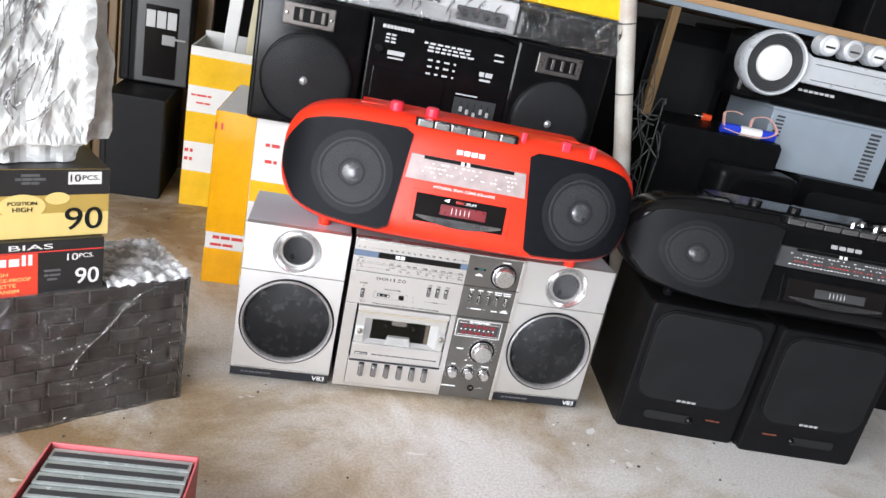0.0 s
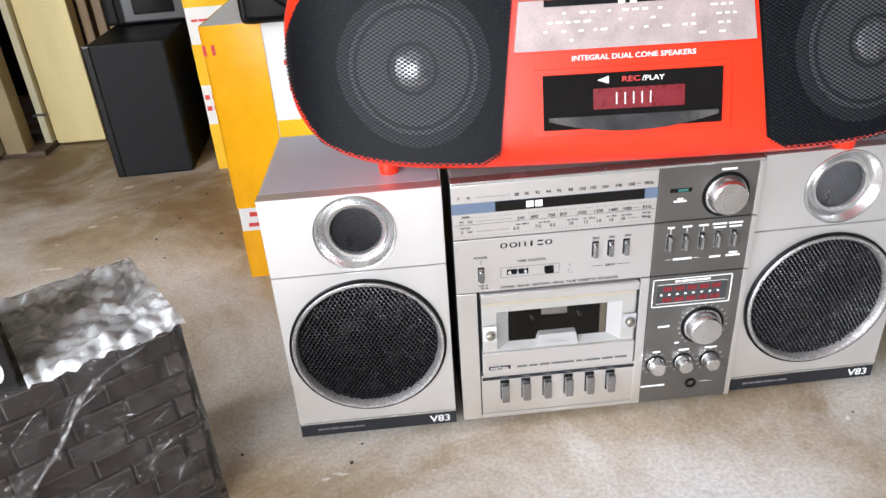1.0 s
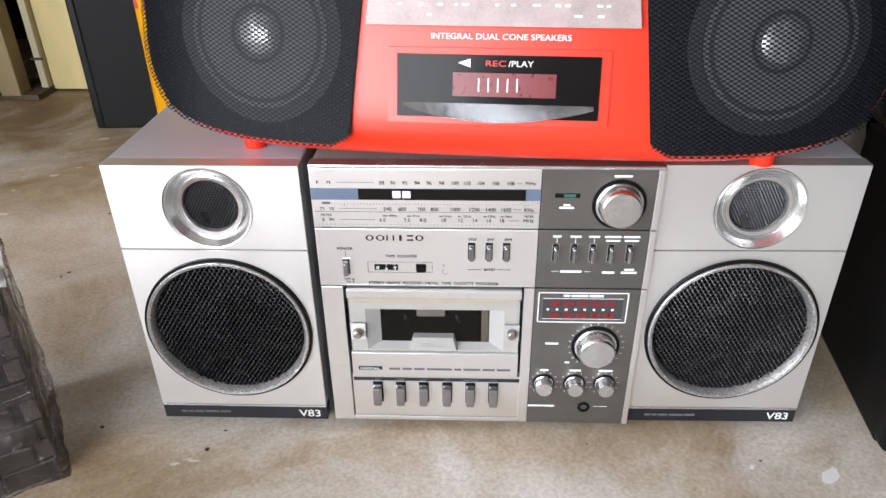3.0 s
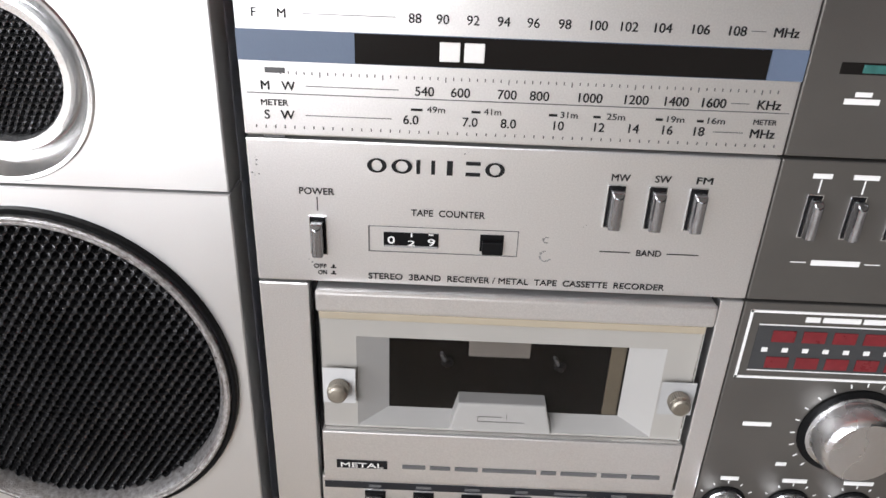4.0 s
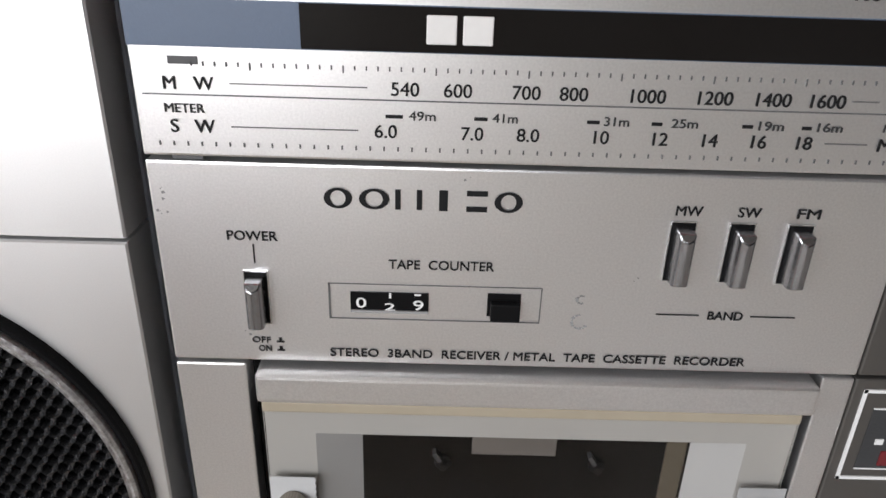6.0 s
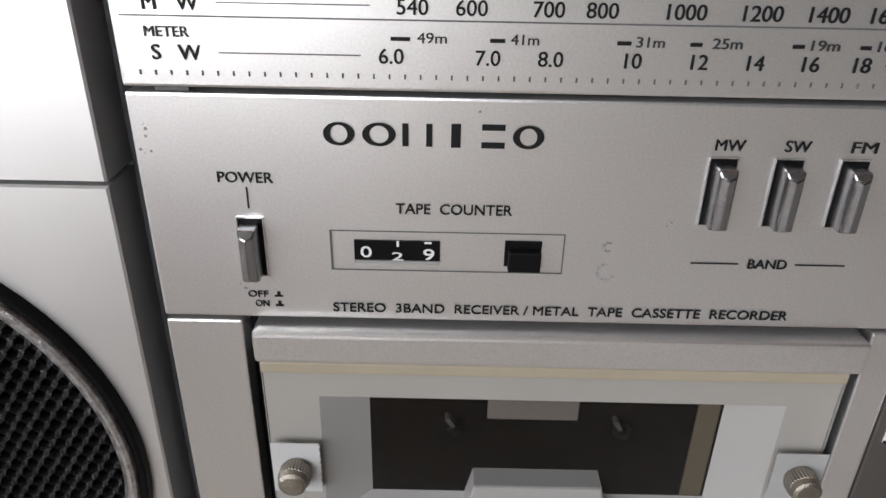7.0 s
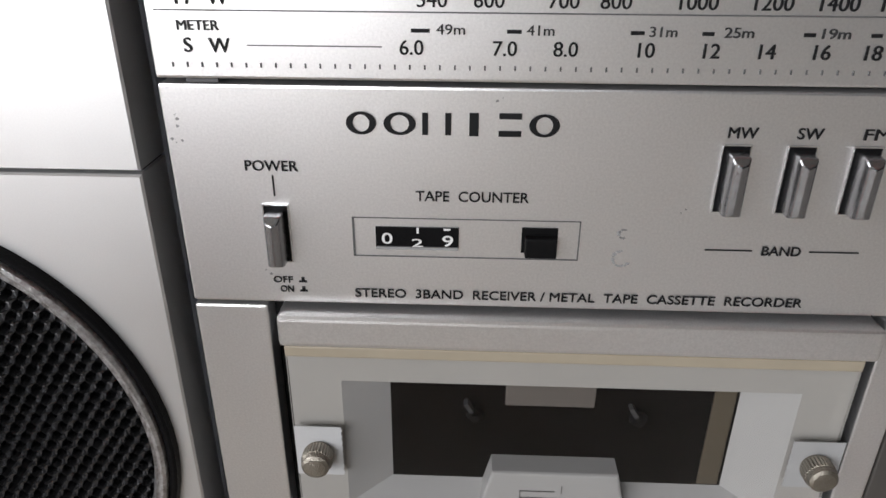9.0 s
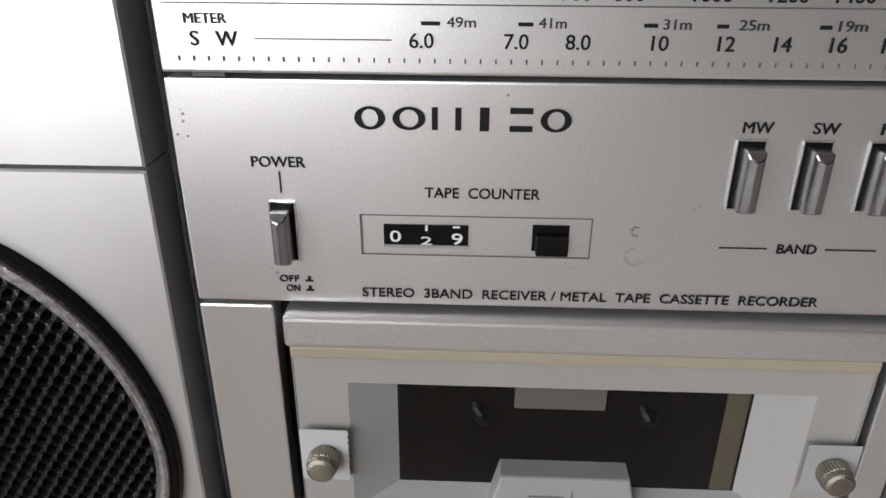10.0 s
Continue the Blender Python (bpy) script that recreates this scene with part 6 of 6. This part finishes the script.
plain_cabinet(pose(0.36, 0.86, 0, 0, 0, 4), 0.24, 0.25, 0.60, "tall dark speaker box at the back wall", VINYL, False)
plain_cabinet(pose(0.62, 0.90, 0, 0, 0, -8), 0.22, 0.25, 0.64, "tall black speaker with cloth front")
plain_cabinet(pose(0.87, 0.92, 0, 0, 0, 3), 0.26, 0.25, 0.66, "tall black speaker with cloth front")
plain_cabinet(pose(1.16, 0.72, 0, 0, 0, -5), 0.30, 0.25, 0.62, "large black speaker box", VINYL, False)
plain_cabinet(pose(0.80, 0.16, 0, 0, 0, -10), 0.30, 0.20, 0.30, "black speaker box beside bookshelf speakers", VINYL, False)
plain_cabinet(pose(-0.30, 0.80, 0, 0, 0, 2), 0.3, 0.25, 0.56, "dark speaker box behind the cartons", VINYL, False)
plain_cabinet(pose(0.03, 0.84, 0, 0, 0, -2), 0.3, 0.25, 0.60, "dark speaker box behind the cartons", VINYL, False)

t = thing("grey_metal_case", pose(0.750, 0.480, 0.3772, 0, 0, -9), "blue-grey enamelled metal case with vents", "metal case")
part("case", box(0, 0.275, 0, 0.26, 0, 0.125, 0.003), GREYMETAL, t)
part("top_flange", box(-0.004, 0.279, -0.004, 0.264, 0.125, 0.131, 0.001), GREYMETAL, t)
for i in range(12):
    part("vent_slot", box(0.222, 0.246, -0.001, 0.002, 0.012 + 0.009 * i, 0.017 + 0.009 * i), GROOVE, t)
for i in range(6):
    part("vent_slot", box(0.012, 0.03, -0.001, 0.002, 0.07 + 0.008 * i, 0.074 + 0.008 * i), GROOVE, t)


def silver_wave():
    t = thing("silver_portable_stereo", pose(0.705, 0.470, 0.5084, 0, 0, -8), "silver and black portable stereo with round speaker rings", "boombox")
    part("case", box(-0.05, 0.40, 0.03, 0.16, 0.0, 0.143, 0.02, None, 4), SHINY, t, "", 40)
    part("speaker_pod", lathe(0, 0.084, [(0.058, 0.06), (0.066, 0.02), (0.066, -0.012), (0.063, -0.017), (0.0595, -0.016), (0.058, -0.008)], 56), WAVE, t, "silver ring round the speaker", 35)
    for k in range(5):
        r = 0.0578 - 0.0042 * k
        part("pod_rib", lathe(0, 0.084, [(r, -0.008 + 0.001 * k), (r - 0.0012, -0.0096 + 0.001 * k), (r - 0.0030, -0.0094 + 0.001 * k), (r - 0.0042, -0.007 + 0.001 * k)], 48), GROOVE, t, "", 30)
    part("speaker_plate", lathe(0, 0.084, [(0, -0.016), (0.02, -0.015), (0.035, -0.009), (0.0368, -0.002)], 40), OFFWHITE, t, "bright white speaker plate", 40)
    part("front_bar", prism([(0.052, 0.058), (0.40, 0.052), (0.40, 0.112), (0.078, 0.112), (0.056, 0.122)], -0.004, 0.05, 0.006), WAVE, t, "silver front bar")
    part("bar_line", box(0.085, 0.39, -0.0052, -0.003, 0.098, 0.0995), GREYINK, t)
    part("bar_line", box(0.085, 0.39, -0.0052, -0.003, 0.066, 0.0675), GREYINK, t)
    for x in (0.095, 0.147, 0.199, 0.251):
        k = part("top_knob", lathe(x, 0.139, [(0, -0.018), (0.017, -0.018), (0.021, -0.014), (0.022, 0.02)], 28), WAVE, t, "round silver knob", 40)
        part("knob_face", lathe(x, 0.139, [(0, -0.0188), (0.014, -0.0188)], 24), MIDGREY if x == 0.147 else OFFWHITE, k)
        part("knob_bar", box(x - 0.010, x + 0.010, -0.0205, -0.0185, 0.134, 0.138, 0.0005), GROOVE, k)
    for k in range(7):
        part("small_print", box(0.085 + 0.012 * k, 0.094 + 0.012 * k, 0.0285, 0.0305, 0.040, 0.045), LIGHTGREY, t)
    part("white_tag", box(0.022, 0.056, 0.015, 0.028, 0.034, 0.050, 0.003), WHITECARD, t, "crumpled white paper tag")
    return t


silver_wave()
structure("shelf", box(0.42, 1.7, 0.50, 1.0, 0.672, 0.686, 0.001), PLANK, "raw pine shelf board above the heap")
structure("shelf_upright", box(1.30, 1.33, 0.52, 0.55, 0.0, 0.66, 0.002), POLE, "grey shelf upright")
structure("shelf_edge", box(0.42, 1.7, 0.494, 0.56, 0.66, 0.6715, 0.001), GREYMETAL, "grey angle iron under the shelf board")
structure("shelf_brace", box(0.470, 0.488, 0.50, 0.52, 0.435, 0.66, 0.002), DARKWOOD, "dark wooden shelf brace")
plain_cabinet(pose(0.62, 0.56, 0.6862, 0, 0, 0), 0.25, 0.2, 0.14, "dark equipment box on the shelf", VINYL, False)
plain_cabinet(pose(0.92, 0.53, 0.6862, 0, 0, -5), 0.34, 0.25, 0.16, "dark equipment box on the shelf", BLACK, False)

# battery pack with ribbon, red plug
t = thing("battery_pack", pose(0.694, 0.458, 0.4455, 0, 0, -6), "blue wrapped battery pack with salmon ribbon leads", "battery pack")
for x0, x1 in ((-0.058, -0.02), (0.028, 0.06)):
    part("blue_sleeve", tube([(x0, 0, 0), (x1, 0, 0)], 0.011, 16), BLUE, t, "", 50)
part("white_middle", tube([(-0.02, 0, 0), (0.028, 0, 0)], 0.0108, 16), OFFWHITE, t, "", 50)
for pts in (((-0.06, -0.01, 0.005), (-0.065, -0.008, 0.03), (-0.045, -0.006, 0.036), (-0.03, -0.01, 0.034)), ((-0.06, -0.012, 0.0), (-0.02, -0.016, -0.006), (0.03, -0.016, -0.004), (0.055, -0.012, 0.012), (0.03, -0.006, 0.036), (0.0, -0.006, 0.03), (-0.005, -0.012, 0.012))):
    pp = smooth_path(pts, 8)
    bm = bmesh.new()
    prev = None
    for p in pp:
        e = [bm.verts.new(p + Vector((0, s, 0))) for s in (-0.005, 0.005)] + [bm.verts.new(p + Vector((0.0012, s, 0.0012))) for s in (0.005, -0.005)]
        if prev:
            for k in range(4):
                bm.faces.new((prev[k], prev[(k + 1) % 4], e[(k + 1) % 4], e[k]))
        prev = e
    part("ribbon_lead", bm, SALMON, t)
t = thing("red_plug", pose(0.672, 0.640, 0.4425, 0, 0, -15), "small red audio plug lying on a speaker box", "plug")
part("sleeve", tube([(0.008, 0, 0), (0.03, 0, 0)], [0.0085, 0.0075], 16), material("orange_red_plug", (0.8, 0.08, 0.02), 0.35), t, "", 50)
part("pin", tube([(-0.012, 0, 0), (0.008, 0, 0)], [0.0045, 0.0055], 12), CHROME, t, "", 50)

# tangled cables between pipe and heap
rnd = random.Random(17)
for i in range(8):
    x, z = rnd.uniform(0.40, 0.47), rnd.uniform(0.26, 0.55)
    pts = [(x, 0.42 + rnd.uniform(-0.02, 0.04), z)]
    for k in range(6):
        pts.append((min(0.49, max(0.40, pts[-1][0] + rnd.uniform(-0.04, 0.04))), 0.42 + rnd.uniform(-0.03, 0.04), max(0.004, pts[-1][2] - rnd.uniform(-0.05, 0.09))))
    pts.append((pts[-1][0], 0.44, 0.003))
    t = thing("cable", pose(0, 0, 0), "thin grey cable hanging in a tangle", "cable", "tangled cables")
    part("sheath", tube(smooth_path(pts, 6), 0.0011 + 0.0005 * (i % 2), 6), WIRE, t, "", 60)

# chips of white paint and grit on the floor
rnd = random.Random(3)
bm = bmesh.new()
spots = [(0.29, -0.047, 0.012, 0.006), (0.325, -0.125, 0.007, 0.005), (0.25, -0.085, 0.004, 0.003), (0.335, -0.09, 0.005, 0.003), (0.30, -0.12, 0.005, 0.004), (0.37, -0.13, 0.006, 0.004), (0.23, -0.04, 0.003, 0.002)]
for x, y_, a_, b_ in spots:
    own = bmesh.new()
    th = rnd.uniform(0, 3)
    own.faces.new([own.verts.new((x + (a_ * math.cos(k * math.tau / 11) * math.cos(th) - b_ * math.sin(k * math.tau / 11) * math.sin(th)) * rnd.uniform(0.75, 1.15), y_ + (a_ * math.cos(k * math.tau / 11) * math.sin(th) + b_ * math.sin(k * math.tau / 11) * math.cos(th)) * rnd.uniform(0.75, 1.15), 0.0006)) for k in range(11)])
    merge(bm, own)
tagged(part("paint_splashes", bm, OFFWHITE), "white paint splashes dried on the floor", "paint", "", "stuff")
bm = bmesh.new()
for _ in range(140):
    x, y_, s = rnd.uniform(-0.75, 0.6), rnd.uniform(-0.5, 0.9), rnd.uniform(0.0008, 0.0026)
    own = bmesh.new()
    bmesh.ops.create_icosphere(own, subdivisions=1, radius=s, matrix=Matrix.Translation((x, y_, s * 0.35)) @ Matrix.Diagonal((1, rnd.uniform(0.5, 1.2), 0.5, 1)))
    merge(bm, own)
tagged(part("floor_grit", bm, GROOVE), "scattered dark grit on the floor", "grit", "", "stuff")
